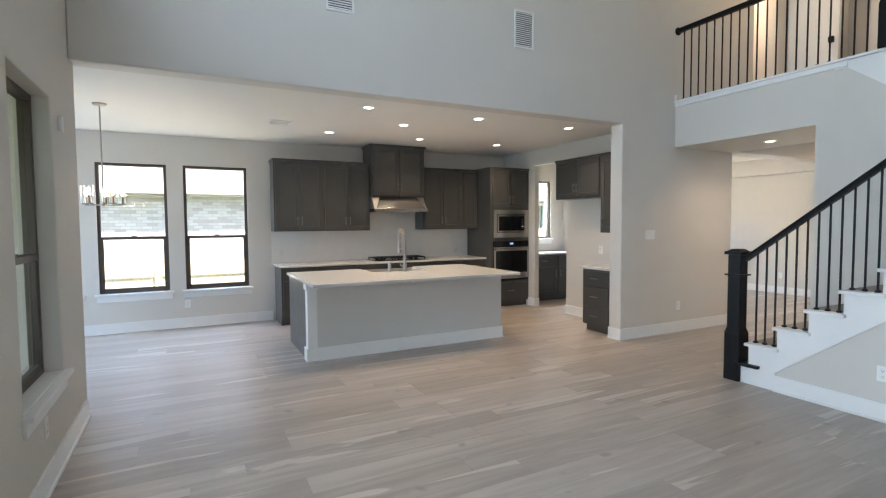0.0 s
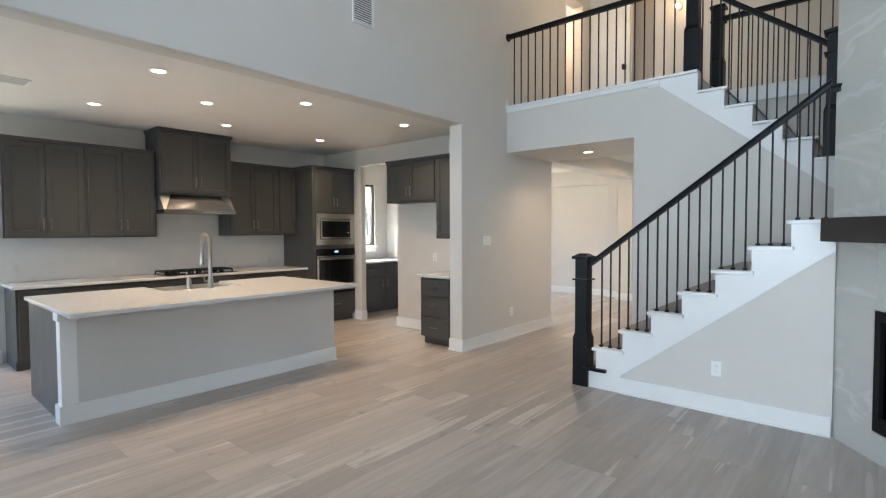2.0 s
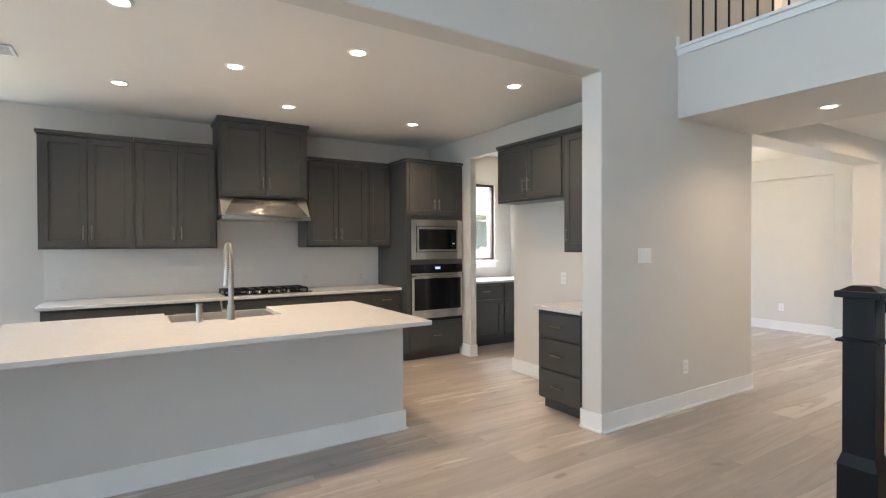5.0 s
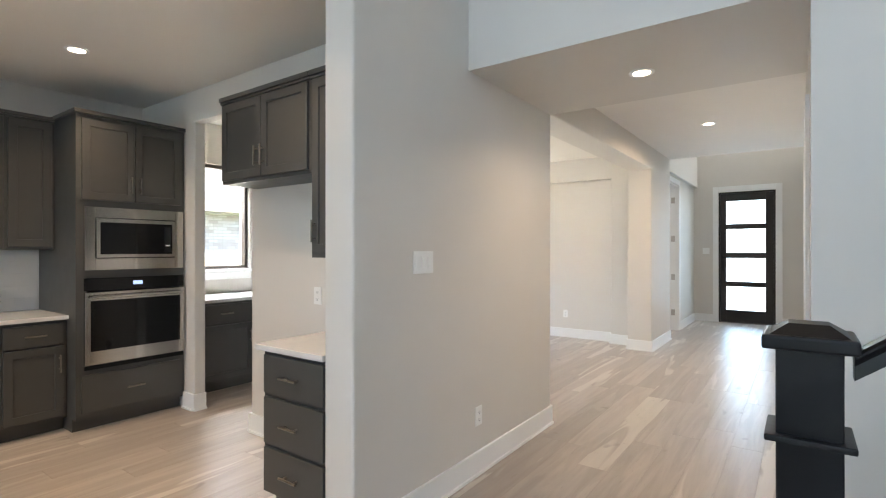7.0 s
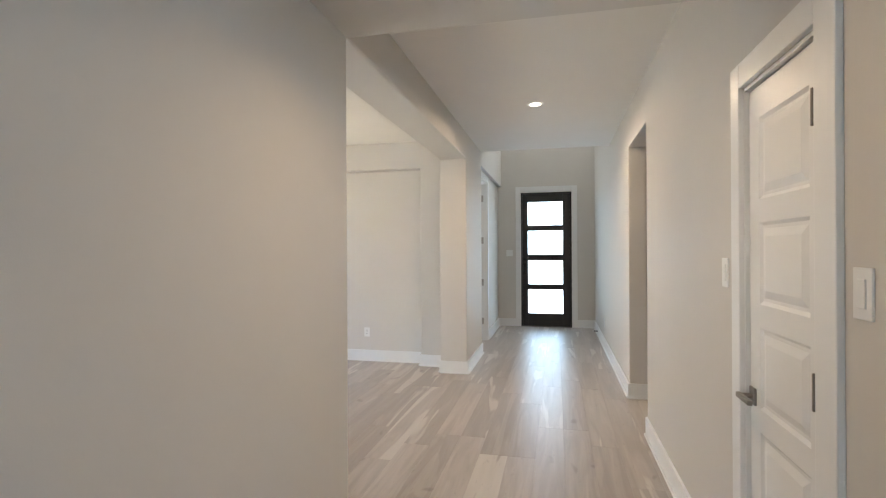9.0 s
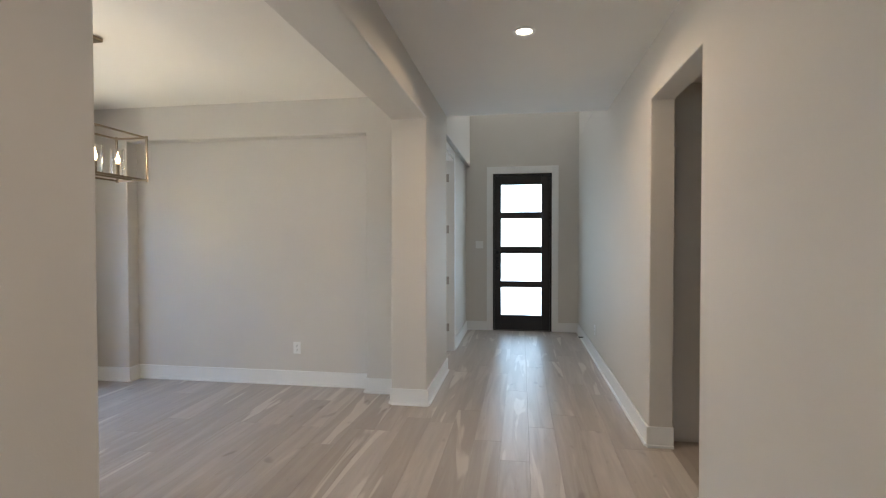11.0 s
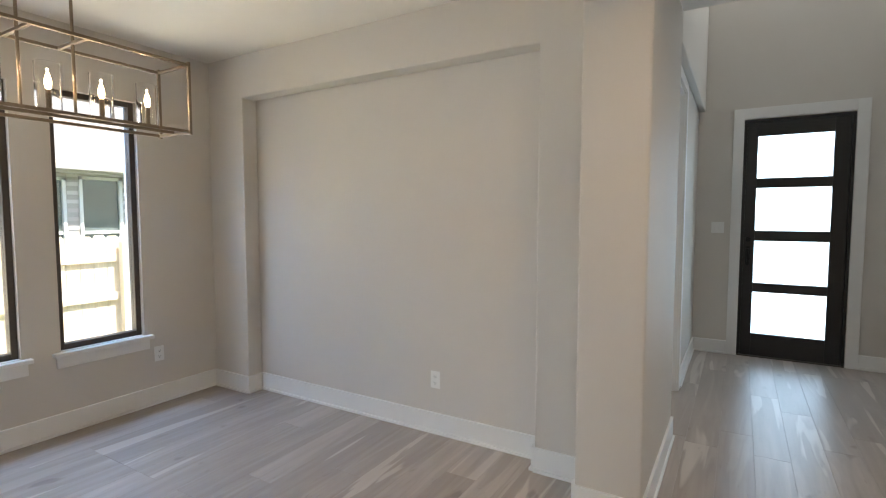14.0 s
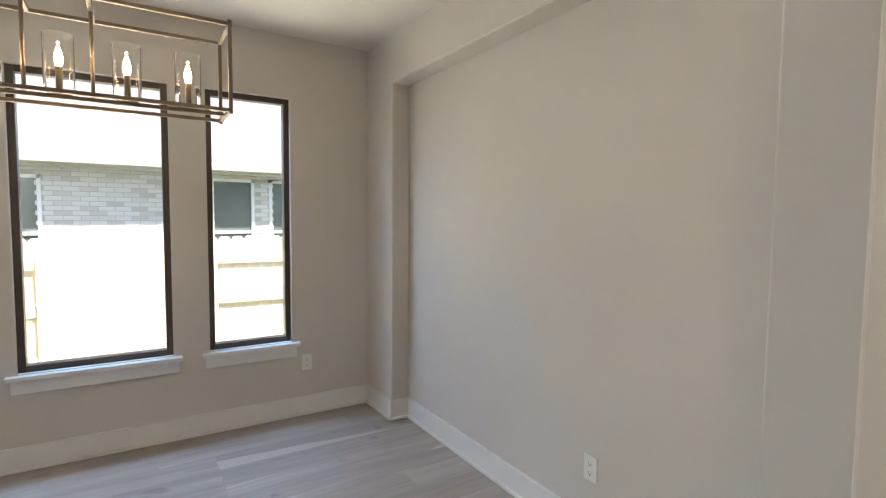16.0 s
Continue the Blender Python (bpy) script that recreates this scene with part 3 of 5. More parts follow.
def panel_bm(y, sign, x0, x1, z0, z1):
    """A raised panel in a sunk field on a face at y."""
    bm = bmesh.new()
    f = 0.022
    rows = [(0, 0.0), (f * 0.5, -0.007), (f, -0.007), (f * 2.2, 0.0015)]
    rings = []
    for inset, depth in rows:
        yy = y + sign * depth
        rings.append([bm.verts.new(p) for p in ((x0 + inset, yy, z0 + inset), (x1 - inset, yy, z0 + inset), (x1 - inset, yy, z1 - inset), (x0 + inset, yy, z1 - inset))])
    for lo, hi in zip(rings, rings[1:]):
        for k in range(4):
            bm.faces.new((lo[k], lo[(k + 1) % 4], hi[(k + 1) % 4], hi[k]))
    bm.faces.new(rings[-1])
    return bm


def closet_door():
    d = thing("door_2", (6.445, 2.76, 0), "white five-panel closet door with a nickel lever, closed", "door", kind="structure")
    x0, x1, zt = 6.185, 6.705, 1.97
    part("door_casing", boxes((6.07, 6.175, 2.788, 2.808, 0, 2.08), (6.715, 6.80, 2.788, 2.808, 0, 2.08), (6.175, 6.715, 2.788, 2.808, 1.99, 2.08), bevel=0.004), TRIM, d)
    part("door_frame", boxes((6.170, 6.182, 2.64, 2.79, 0, 1.985), (6.708, 6.720, 2.64, 2.79, 0, 1.985), (6.182, 6.708, 2.64, 2.79, 1.975, 1.987)), TRIM, d)
    zs = [0.12, 0.42, 0.50, 0.78, 0.86, 1.14, 1.22, 1.50, 1.58, 1.86]
    px0, px1 = x0 + 0.085, x1 - 0.085
    holes = [(px0, px1, zs[i], zs[i + 1]) for i in range(0, 10, 2)]
    body = part("door_leaf", wall_bm("x", x0, x1, 2.735, 2.775, 0.008, zt, holes), TRIM, d)
    for h in holes:
        part("door_panel", panel_bm(2.774, 1, *h), TRIM, body)
    for z in (0.20, 0.985, 1.73):
        part("hinge", boxes((x0 + 0.001, x0 + 0.011, 2.7755, 2.806, z, z + 0.10), bevel=0.003), PEWTER, d)
    hd = part("door_handle", boxes((6.65, 6.70, 2.775, 2.783, 0.86, 0.92), bevel=0.003), PEWTER, d)
    bm = rod(bmesh.new(), (6.675, 2.783, 0.89), (6.675, 2.825, 0.89), 0.009)
    box(bm, 6.57, 6.687, 2.815, 2.832, 0.882, 0.900, 0.004)
    part("lever", bm, PEWTER, hd)


def study_door():
    d = thing("door_3", (11.6, 4.6, 0), "white door standing open into the study", "door", kind="structure")
    part("door_casing", boxes((11.48, 11.56, 4.492, 4.512, 0, 2.53), (12.42, 12.50, 4.492, 4.512, 0, 2.53), (11.56, 12.42, 4.492, 4.512, 2.45, 2.53), bevel=0.004), TRIM, d)
    part("door_frame", boxes((11.55, 11.57, 4.51, 4.66, 0, 2.44), (12.41, 12.43, 4.51, 4.66, 0, 2.44), (11.57, 12.41, 4.51, 4.66, 2.42, 2.44)), TRIM, d)
    part("door_leaf", boxes((12.43, 12.47, 4.68, 5.5, 0.01, 2.41), bevel=0.003), TRIM, d)
    for z in (0.25, 0.85, 1.5, 2.15):
        part("hinge", boxes((12.402, 12.411, 4.56, 4.62, z, z + 0.1), bevel=0.002), NICKEL, d)


front_door(), closet_door(), study_door()


# ---- cabinets ----
class Front:
    """Places things on a cabinet front: u runs along it, w out from it."""

    def __init__(self, axis, face, side):
        self.axis, self.face, self.side = axis, face, side

    def row(self, u0, u1, w0, w1, z0, z1):
        a, b = sorted((self.face + self.side * w0, self.face + self.side * w1))
        return (u0, u1, a, b, z0, z1) if self.axis == "x" else (a, b, u0, u1, z0, z1)

    def at(self, u, w, z):
        return (u, self.face + self.side * w, z) if self.axis == "x" else (self.face + self.side * w, u, z)


def pull(fr, u, z, vertical, parent, length=0.13):
    bm = bmesh.new()
    h = length / 2
    a, b = ((u, z - h), (u, z + h)) if vertical else ((u - h, z), (u + h, z))
    rod(bm, fr.at(a[0], 0.05, a[1]), fr.at(b[0], 0.05, b[1]), 0.006, n=8)
    for t in (0.18, 0.82):
        uu, zz = a[0] + (b[0] - a[0]) * t, a[1] + (b[1] - a[1]) * t
        rod(bm, fr.at(uu, 0.018, zz), fr.at(uu, 0.05, zz), 0.005, n=8)
    part("handle", bm, PEWTER, parent, "dark pewter bar handle", smooth=True)


def leaf(fr, u0, u1, z0, z1, parent, hand, kind="door", slab=False):
    """A shaker door or drawer front with its handle; hand is where the pull stands."""
    g, s = 0.003, 0.055
    u0, u1, z0, z1 = u0 + g, u1 - g, z0 + g, z1 - g
    bm = bmesh.new()
    if slab:
        box(bm, *fr.row(u0, u1, 0.001, 0.02, z0, z1), bevel=0.003)
    else:
        rings = []
        for inset, w in ((0, 0.001), (0, 0.018), (0.002, 0.020), (s - 0.002, 0.020), (s, 0.018), (s + 0.001, 0.010)):
            rings.append([bm.verts.new(fr.at(u, w, z)) for u, z in ((u0 + inset, z0 + inset), (u1 - inset, z0 + inset), (u1 - inset, z1 - inset), (u0 + inset, z1 - inset))])
        for lo, hi in zip(rings, rings[1:]):
            for k in range(4):
                bm.faces.new((lo[k], lo[(k + 1) % 4], hi[(k + 1) % 4], hi[k]))
        bm.faces.new(rings[-1]), bm.faces.new(rings[0][::-1])
    d = part(kind, bm, CAB, parent)
    if hand == "mid":
        pull(fr, (u0 + u1) / 2, (z0 + z1) / 2, False, d)
    elif hand:
        u = u0 + 0.03 if "l" in hand else u1 - 0.03
        z = z0 + 0.13 if "b" in hand else z1 - 0.13
        pull(fr, u, z, True, d)
    return d


def upper(fr, u0, u1, depth, z0, z1, doors, label, crown=0.03, group="kitchen upper cabinets", ends=(0, 0)):
    c = thing("wall_cabinet", fr.at((u0 + u1) / 2, -depth, z0), label, "cabinet", group)
    part("body", boxes(fr.row(u0 + 0.001, u1 - 0.001, -depth + 0.001, 0, z0, z1)), CAB, c)
    n = len(doors)
    w = (u1 - u0 - 0.04) / n
    for k, hand in enumerate(doors):
        leaf(fr, u0 + 0.02 + w * k, u0 + 0.02 + w * (k + 1), z0 + 0.02, z1 - 0.02, c, hand)
    if crown:
        part("crown", boxes(fr.row(u0 + 0.001 - ends[0], u1 - 0.001 + ends[1], -depth + 0.002, 0.03, z1, z1 + crown), fr.row(u0 + 0.001, u1 - 0.001, -depth + 0.002, 0.018, z1 - 0.015, z1 - 0.0005), bevel=0.004), CAB, c)
    return c


def base(fr, u0, u1, depth, top, rows, label, group="kitchen base cabinets", name="base_cabinet"):
    """rows: (u0, u1, z0, z1, kind, hand) of fronts."""
    c = thing(name, fr.at((u0 + u1) / 2, -depth / 2, 0), label, "cabinet", group)
    part("body", boxes(fr.row(u0 + 0.001, u1 - 0.001, -depth, 0, 0.10, top)), CAB, c)
    part("toe_kick", boxes(fr.row(u0 + 0.001, u1 - 0.001, -depth, -0.07, 0.0, 0.10)), CAB, c)
    for a, b, lo, hi, kind, hand in rows:
        leaf(fr, a, b, lo, hi, c, hand, kind, slab=kind == "drawer")
    return c


N = Front("x", 7.61, -1)
TWO = ("rb", "lb")
upper(N, 1.19, 1.92, 0.33, 1.36, 2.40, TWO, "taupe shaker wall cabinet with two doors", ends=(0.015, 0))
upper(N, 1.92, 2.655, 0.33, 1.36, 2.40, TWO, "taupe shaker wall cabinet with two doors")
upper(Front("x", 7.50, -1), 2.66, 3.57, 0.44, 1.90, 2.68, TWO, "tall taupe cabinet over the range hood, reaching the ceiling", crown=0.038, ends=(0.02, 0.02))
upper(N, 3.59, 4.34, 0.33, 1.365, 2.37, TWO, "taupe shaker wall cabinet with two doors")
upper(N, 4.34, 4.65, 0.33, 1.365, 2.37, ("",), "narrow taupe wall cabinet beside the oven tower")
B = Front("x", 7.34, -1)
BT = 0.84


def drawer_and_doors(a, b):
    m = (a + b) / 2
    return [(a + 0.02, b - 0.02, 0.66, 0.82, "drawer", "mid"), (a + 0.02, m, 0.12, 0.65, "door", "rt"), (m, b - 0.02, 0.12, 0.65, "door", "lt")]


for a, b in ((1.23, 1.93), (1.93, 2.66)):
    base(B, a, b, 0.60, BT, drawer_and_doors(a, b), "taupe shaker base cabinet under the counter")
base(B, 2.66, 3.66, 0.60, BT, [(2.68, 3.64, 0.60, 0.82, "drawer", ""), (2.68, 3.64, 0.36, 0.59, "drawer", "mid"), (2.68, 3.64, 0.12, 0.35, "drawer", "mid")], "taupe drawer cabinet under the cooktop")
base(B, 3.66, 4.25, 0.60, BT, drawer_and_doors(3.66, 4.25), "taupe shaker base cabinet under the counter")
base(B, 4.25, 4.65, 0.60, BT, [(4.27, 4.63, 0.66, 0.82, "drawer", "mid"), (4.27, 4.63, 0.12, 0.65, "door", "rt")], "taupe shaker base cabinet beside the oven tower")
solid("countertop", boxes((1.20, 4.652, 7.305, BACK - 0.001, 0.842, 0.872), bevel=0.004), QUARTZ, "white quartz countertop along the back wall", "countertop", "")
w = thing("backsplash", (2.9, BACK, 0.87), "glossy white tile backsplash behind the cooktop", "backsplash")
for z0, z1, x0, x1 in ((0.873, 1.358, 1.19, 4.65), (1.36, 1.655, 2.66, 3.585)):
    nrow, zz = 0, z0
    while zz < z1 - 0.01:
        zn = min(zz + 0.1, z1)
        x = x0 - (0.15 if nrow % 2 else 0)
        while x < x1 - 0.01:
            a, b = max(x, x0), min(x + 0.30, x1)
            if b - a > 0.01:
                part("tile", boxes((a + 0.0002, b - 0.0002, BACK - 0.0085 - 0.0001 * random.random(), BACK - 0.001, zz + 0.0002, zn - 0.0002)), SPLASH, w)
            x += 0.30
        zz, nrow = zn, nrow + 1


def oven_tower():
    x0, x1, f = 4.65, 5.445, 7.17
    fr = Front("x", f, -1)
    t = thing("oven_cabinet", (5.05, 7.5, 0), "tall taupe cabinet that houses the wall oven and microwave", "cabinet")
    part("body", wall_bm("x", x0 + 0.001, x1, f, BACK - 0.002, 0.1, 2.38, [(4.72, 5.41, 0.47, 1.15), (4.72, 5.41, 1.21, 1.69)]), CAB, t)
    part("toe_kick", boxes((x0 + 0.001, x1, f + 0.07, BACK - 0.002, 0, 0.1)), CAB, t)
    m = (x0 + x1) / 2
    leaf(fr, x0 + 0.03, m, 1.74, 2.35, t, "rb"), leaf(fr, m, x1 - 0.03, 1.74, 2.35, t, "lb")
    leaf(fr, x0 + 0.03, x1 - 0.03, 0.14, 0.43, t, "mid", "drawer", True)
    part("crown", boxes((x0 - 0.02, x1, f - 0.03, BACK - 0.002, 2.38, 2.41), bevel=0.004), CAB, t)
    o = thing("wall_oven", (m, f, 0.47), "stainless steel wall oven with a black glass door", "oven")
    a, b = 4.70, 5.43
    part("body", boxes((4.724, 5.406, f + 0.002, f + 0.5, 0.474, 1.146)), CHAR, o)
    part("control_panel", boxes((a, b, f - 0.025, f - 0.001, 1.055, 1.15), bevel=0.003), BLACKGLASS, o)
    part("display", boxes((5.03, 5.10, f - 0.0265, f - 0.0245, 1.09, 1.12)), CLOCK, o, "lit blue clock display")
    d = part("oven_door", boxes((a, a + 0.035, f - 0.035, f - 0.001, 0.50, 1.045), (b - 0.035, b, f - 0.035, f - 0.001, 0.50, 1.045), (a + 0.035, b - 0.035, f - 0.035, f - 0.001, 0.50, 0.60),
                                (a + 0.035, b - 0.035, f - 0.035, f - 0.001, 0.98, 1.045), bevel=0.003), STEEL, o)
    part("oven_window", boxes((a + 0.035, b - 0.035, f - 0.030, f - 0.002, 0.60, 0.98)), BLACKGLASS, d)
    bm = rod(bmesh.new(), (a + 0.03, f - 0.075, 1.01), (b - 0.03, f - 0.075, 1.01), 0.012)
    rod(bm, (a + 0.06, f - 0.075, 1.01), (a + 0.06, f - 0.034, 1.01), 0.009), rod(bm, (b - 0.06, f - 0.075, 1.01), (b - 0.06, f - 0.034, 1.01), 0.009)
    part("handle", bm, STEEL, d, smooth=True)
    part("vent_strip", boxes((a, b, f - 0.02, f - 0.001, 0.462, 0.495), bevel=0.002), CHAR, o)
    w = thing("microwave", (m, f, 1.21), "built-in stainless steel microwave with a dark window", "microwave")
    part("body", boxes((4.724, 5.406, f + 0.002, f + 0.4, 1.214, 1.686)), CHAR, w)
    part("trim_frame", boxes((a, a + 0.07, f - 0.02, f - 0.001, 1.21, 1.69), (b - 0.07, b, f - 0.02, f - 0.001, 1.21, 1.69), (a + 0.07, b - 0.07, f - 0.02, f - 0.001, 1.21, 1.30), (a + 0.07, b - 0.07, f - 0.02, f - 0.001, 1.61, 1.69), bevel=0.003), STEEL, w)
    part("microwave_door", boxes((a + 0.075, b - 0.075, f - 0.032, f - 0.002, 1.305, 1.605), bevel=0.003), STEEL, w)
    part("window", boxes((a + 0.10, b - 0.10, f - 0.034, f - 0.030, 1.33, 1.575)), BLACKGLASS, w)
    part("keypad", boxes((b - 0.165, b - 0.11, f - 0.0355, f - 0.0335, 1.35, 1.55)), CHAR, w)
    part("display", boxes((b - 0.155, b - 0.12, f - 0.0365, f - 0.035, 1.395, 1.405)), PLASTIC, w)


def range_hood():
    h = thing("range_hood", (3.12, 7.7, 1.66), "stainless steel under-cabinet range hood", "range hood")
    x0, x1 = 2.665, 3.575
    bm = prism([(BACK - 0.002, 1.70), (BACK - 0.002, 1.898), (7.56, 1.898), (7.405, 1.70)], "x", x0 + 0.005, x1 - 0.005)
    # paler steel than the front: the sides' bright reflections put into the colour
    part("canopy", bm, SINKSTEEL, h)
    bm = prism([(7.45, 1.706), (7.56, 1.894), (7.545, 1.894), (7.397, 1.706)], "x", x0 + 0.03, x1 - 0.03)
    for v in bm.verts:
        if v.co.z > 1.8:
            v.co.x += 0.11 if v.co.x < 3.1 else -0.11
    part("front_panel", bm, STEEL, h, "brushed steel sloped front")
    part("front_lip", boxes((x0, x1, 7.385, 7.40, 1.655, 1.70), bevel=0.003), STEEL, h)
    for a in (x0, x1 - 0.03):
        part("side_rim", boxes((a, a + 0.03, 7.40, BACK - 0.01, 1.655, 1.70), bevel=0.002), STEEL, h)
    part("filter", boxes((x0 + 0.05, x1 - 0.05, 7.45, 7.85, 1.652, 1.664)), STEEL, h)
    for k in range(4):
        part("button", rod(bmesh.new(), (3.38 + 0.03 * k, 7.378, 1.678), (3.38 + 0.03 * k, 7.386, 1.678), 0.006, n=8), CHAR, h)


def cooktop():
    c = thing("gas_cooktop", (3.14, 7.62, 0.872), "black gas cooktop with cast iron grates", "cooktop")
    part("tray", boxes((2.69, 3.59, 7.40, 7.86, 0.873, 0.884), bevel=0.004), BLACKGLASS, c)
    for k in range(3):
        bm = bmesh.new()
        x = 2.70 + 0.293 * k
        for yy in (7.50, 7.66, 7.83):
            box(bm, x, x + 0.285, yy, yy + 0.014, 0.905, 0.922, 0.003)
        for xx in (x, x + 0.09, x + 0.18, x + 0.271):
            box(bm, xx, xx + 0.014, 7.50, 7.844, 0.905, 0.922, 0.003)
        for xx in (x, x + 0.271):
            for yy in (7.50, 7.83):
                box(bm, xx, xx + 0.014, yy, yy + 0.014, 0.884, 0.906)
        part("grate", bm, IRON, c)
    for x, y in ((2.83, 7.58), (2.83, 7.76), (3.14, 7.67), (3.43, 7.58), (3.43, 7.76)):
        part("burner", lathe([(0.045, 0), (0.045, 0.012), (0.03, 0.014), (0.03, 0.022), (0, 0.022)], (x, y, 0.884)), IRON, c, smooth=True)
    for k in range(5):
        part("knob", lathe([(0.019, 0), (0.019, 0.004), (0.015, 0.008), (0.014, 0.026), (0, 0.027)], (2.94 + 0.10 * k, 7.445, 0.884), 14), STEEL, c, smooth=True)


oven_tower(), range_hood(), cooktop()


# ---- island ----
def island():
    x0, x1, y0, y1 = 1.17, 3.62, 5.305, 6.36
    i = thing("kitchen_island", (2.4, 5.8, 0), "large kitchen island with a plain grey panelled side", "island")
    part("front_panel", boxes((x0 + 0.10, x1, y0, y0 + 0.1, 0, 0.828)), ISLE, i, "light grey painted panel")
    part("end_panel", boxes((x0, x0 + 0.02, y0 + 0.10, y1, 0.0, 0.828)), CAB, i, "taupe painted end panel")
    part("end_panel", boxes((x1 - 0.02, x1, y0 + 0.10, y1, 0.0, 0.828)), ISLE, i)
    part("post", boxes((x0 - 0.005, x0 + 0.10, y0 - 0.005, y0 + 0.10, 0, 0.77), (x0 - 0.02, x0 + 0.11, y0 - 0.02, y0 + 0.11, 0.77, 0.828), bevel=0.004), TRIM, i, "white corner post")
    part("skirting", boxes((x0 + 0.1, x1 + 0.016, y0 - 0.016, y0, 0, 0.14), (x1, x1 + 0.016, y0, y1, 0, 0.14), (x0 - 0.022, x0 + 0.115, y0 - 0.022, y0 + 0.115, 0, 0.14),
                           (x0 + 0.1, x1 + 0.03, y0 - 0.028, y0 - 0.016, 0, 0.016), bevel=0.003), TRIM, i, "white baseboard")
    fr = Front("x", y1 - 0.02, 1)
    part("body", boxes((x0 + 0.02, 2.08, y0 + 0.1, y1 - 0.02, 0.1, 0.828), (2.88, x1 - 0.02, y0 + 0.1, y1 - 0.02, 0.1, 0.828), (2.08, 2.88, y0 + 0.1, y1 - 0.02, 0.1, 0.55), (2.08, 2.88, y0 + 0.1, y0 + 0.45, 0.55, 0.828)), CAB, i)
    for a, b, lo in ((1.2, 1.64, 0.80), (1.64, 2.08, 0.80), (2.08, 2.48, 0.55), (2.48, 2.88, 0.55), (2.88, 3.24, 0.80), (3.24, 3.6, 0.80)):
        leaf(fr, a, b, 0.12, lo, i, "rt")
    c = solid("island_countertop", bmesh.new(), QUARTZ, "white quartz island top with a notch for the sink", "countertop", "")
    poly = [(1.15, 4.95), (3.665, 4.95), (3.665, 6.42), (2.87, 6.42), (2.87, 5.86), (2.10, 5.86), (2.10, 6.42), (1.15, 6.42)]
    bm = prism(poly, "z", 0.83, 0.862)
    bm.to_mesh(c.data), bm.free()
    b = c.modifiers.new("soft", "BEVEL")
    b.width, b.segments = 0.004, 2
    s = thing("apron_sink", (2.485, 6.15, 0.6), "stainless steel apron-front sink set in the island", "sink")
    part("apron", boxes((2.105, 2.865, 6.40, 6.43, 0.57, 0.845), bevel=0.006), SINKSTEEL, s)
    part("basin", boxes((2.105, 2.125, 5.88, 6.40, 0.60, 0.845), (2.845, 2.865, 5.88, 6.40, 0.60, 0.845), (2.105, 2.865, 5.865, 5.88, 0.60, 0.845), (2.125, 2.845, 5.88, 6.40, 0.58, 0.60), bevel=0.003), SINKSTEEL, s)
    part("drain", lathe([(0.05, 0), (0.05, 0.004), (0.035, 0.004), (0.03, 0.001)], (2.485, 6.12, 0.6)), NICKEL, s, smooth=True)
    f = thing("kitchen_faucet", (2.487, 5.78, 0.862), "brushed nickel spring-neck kitchen faucet", "faucet")
    part("base", lathe([(0.028, 0), (0.028, 0.012), (0.026, 0.016), (0.026, 0.10), (0.019, 0.11), (0.019, 0.34), (0.014, 0.35), (0, 0.35)], (2.487, 5.78, 0.862)), NICKEL, f, smooth=True)
    neck = [(0.0, 0.31)] + [(0.09 - 0.09 * math.cos(a), 0.44 + 0.09 * math.sin(a)) for a in [math.pi * k / 14 for k in range(15)]] + [(0.18, 0.36)]
    bm = bmesh.new()
    pts = [Vector((2.487, 5.78 + u, 0.862 + v)) for u, v in neck]
    for p, q in zip(pts, pts[1:]):
        rod(bm, p, q, 0.009, n=10)
    part("neck", bm, NICKEL, f, smooth=True)
    bm = bmesh.new()
    length = [0.0]
    for p, q in zip(pts, pts[1:]):
        length.append(length[-1] + (q - p).length)
    last = None
    turns = 30
    for k in range(turns * 8 + 1):
        d = length[-1] * k / (turns * 8)
        j = max(i2 for i2 in range(len(length)) if length[i2] <= d + 1e-9)
        j = min(j, len(pts) - 2)
        t = (d - length[j]) / (length[j + 1] - length[j])
        c0, tan = pts[j].lerp(pts[j + 1], t), (pts[j + 1] - pts[j]).normalized()
        side = Vector((1, 0, 0))
        up = tan.cross(side)
        a = 2 * math.pi * k / 8
        cur = c0 + 0.020 * (math.cos(a) * side + math.sin(a) * up)
        if last is not None:
            rod(bm, last, cur, 0.0045, n=5)
        last = cur
    part("spring", bm, NICKEL, f, "coiled steel spring")
    part("spray_head", lathe([(0.014, 0.14), (0.020, 0.10), (0.022, 0.02), (0.026, 0.0), (0, 0.0)], (2.487, 5.96, 1.09)), NICKEL, f, smooth=True)
    bm = rod(bmesh.new(), (2.487, 5.78, 1.14), (2.487, 5.94, 1.14), 0.006)
    part("dock_arm", bm, NICKEL, f)
    bm = rod(bmesh.new(), (2.487, 5.78, 0.93), (2.43, 5.78, 0.935), 0.010)
    rod(bm, (2.43, 5.78, 0.93), (2.42, 5.78, 1.0), 0.006)
    part("lever", bm, NICKEL, f, smooth=True)
    d = thing("soap_dispenser", (2.281, 5.78, 0.862), "small brushed nickel soap dispenser beside the faucet", "dispenser")
    part("body", lathe([(0.025, 0), (0.025, 0.006), (0.022, 0.01), (0.022, 0.10), (0.019, 0.105), (0.019, 0.12), (0.023, 0.122), (0.023, 0.128), (0, 0.13)], (2.281, 5.78, 0.862)), NICKEL, d, smooth=True)
    part("spout", rod(bmesh.new(), (2.281, 5.79, 0.985), (2.281, 5.87, 0.98), 0.007), NICKEL, d)


island()

# ---- desk corner and pantry ----
E = Front("y", 4.83, -1)
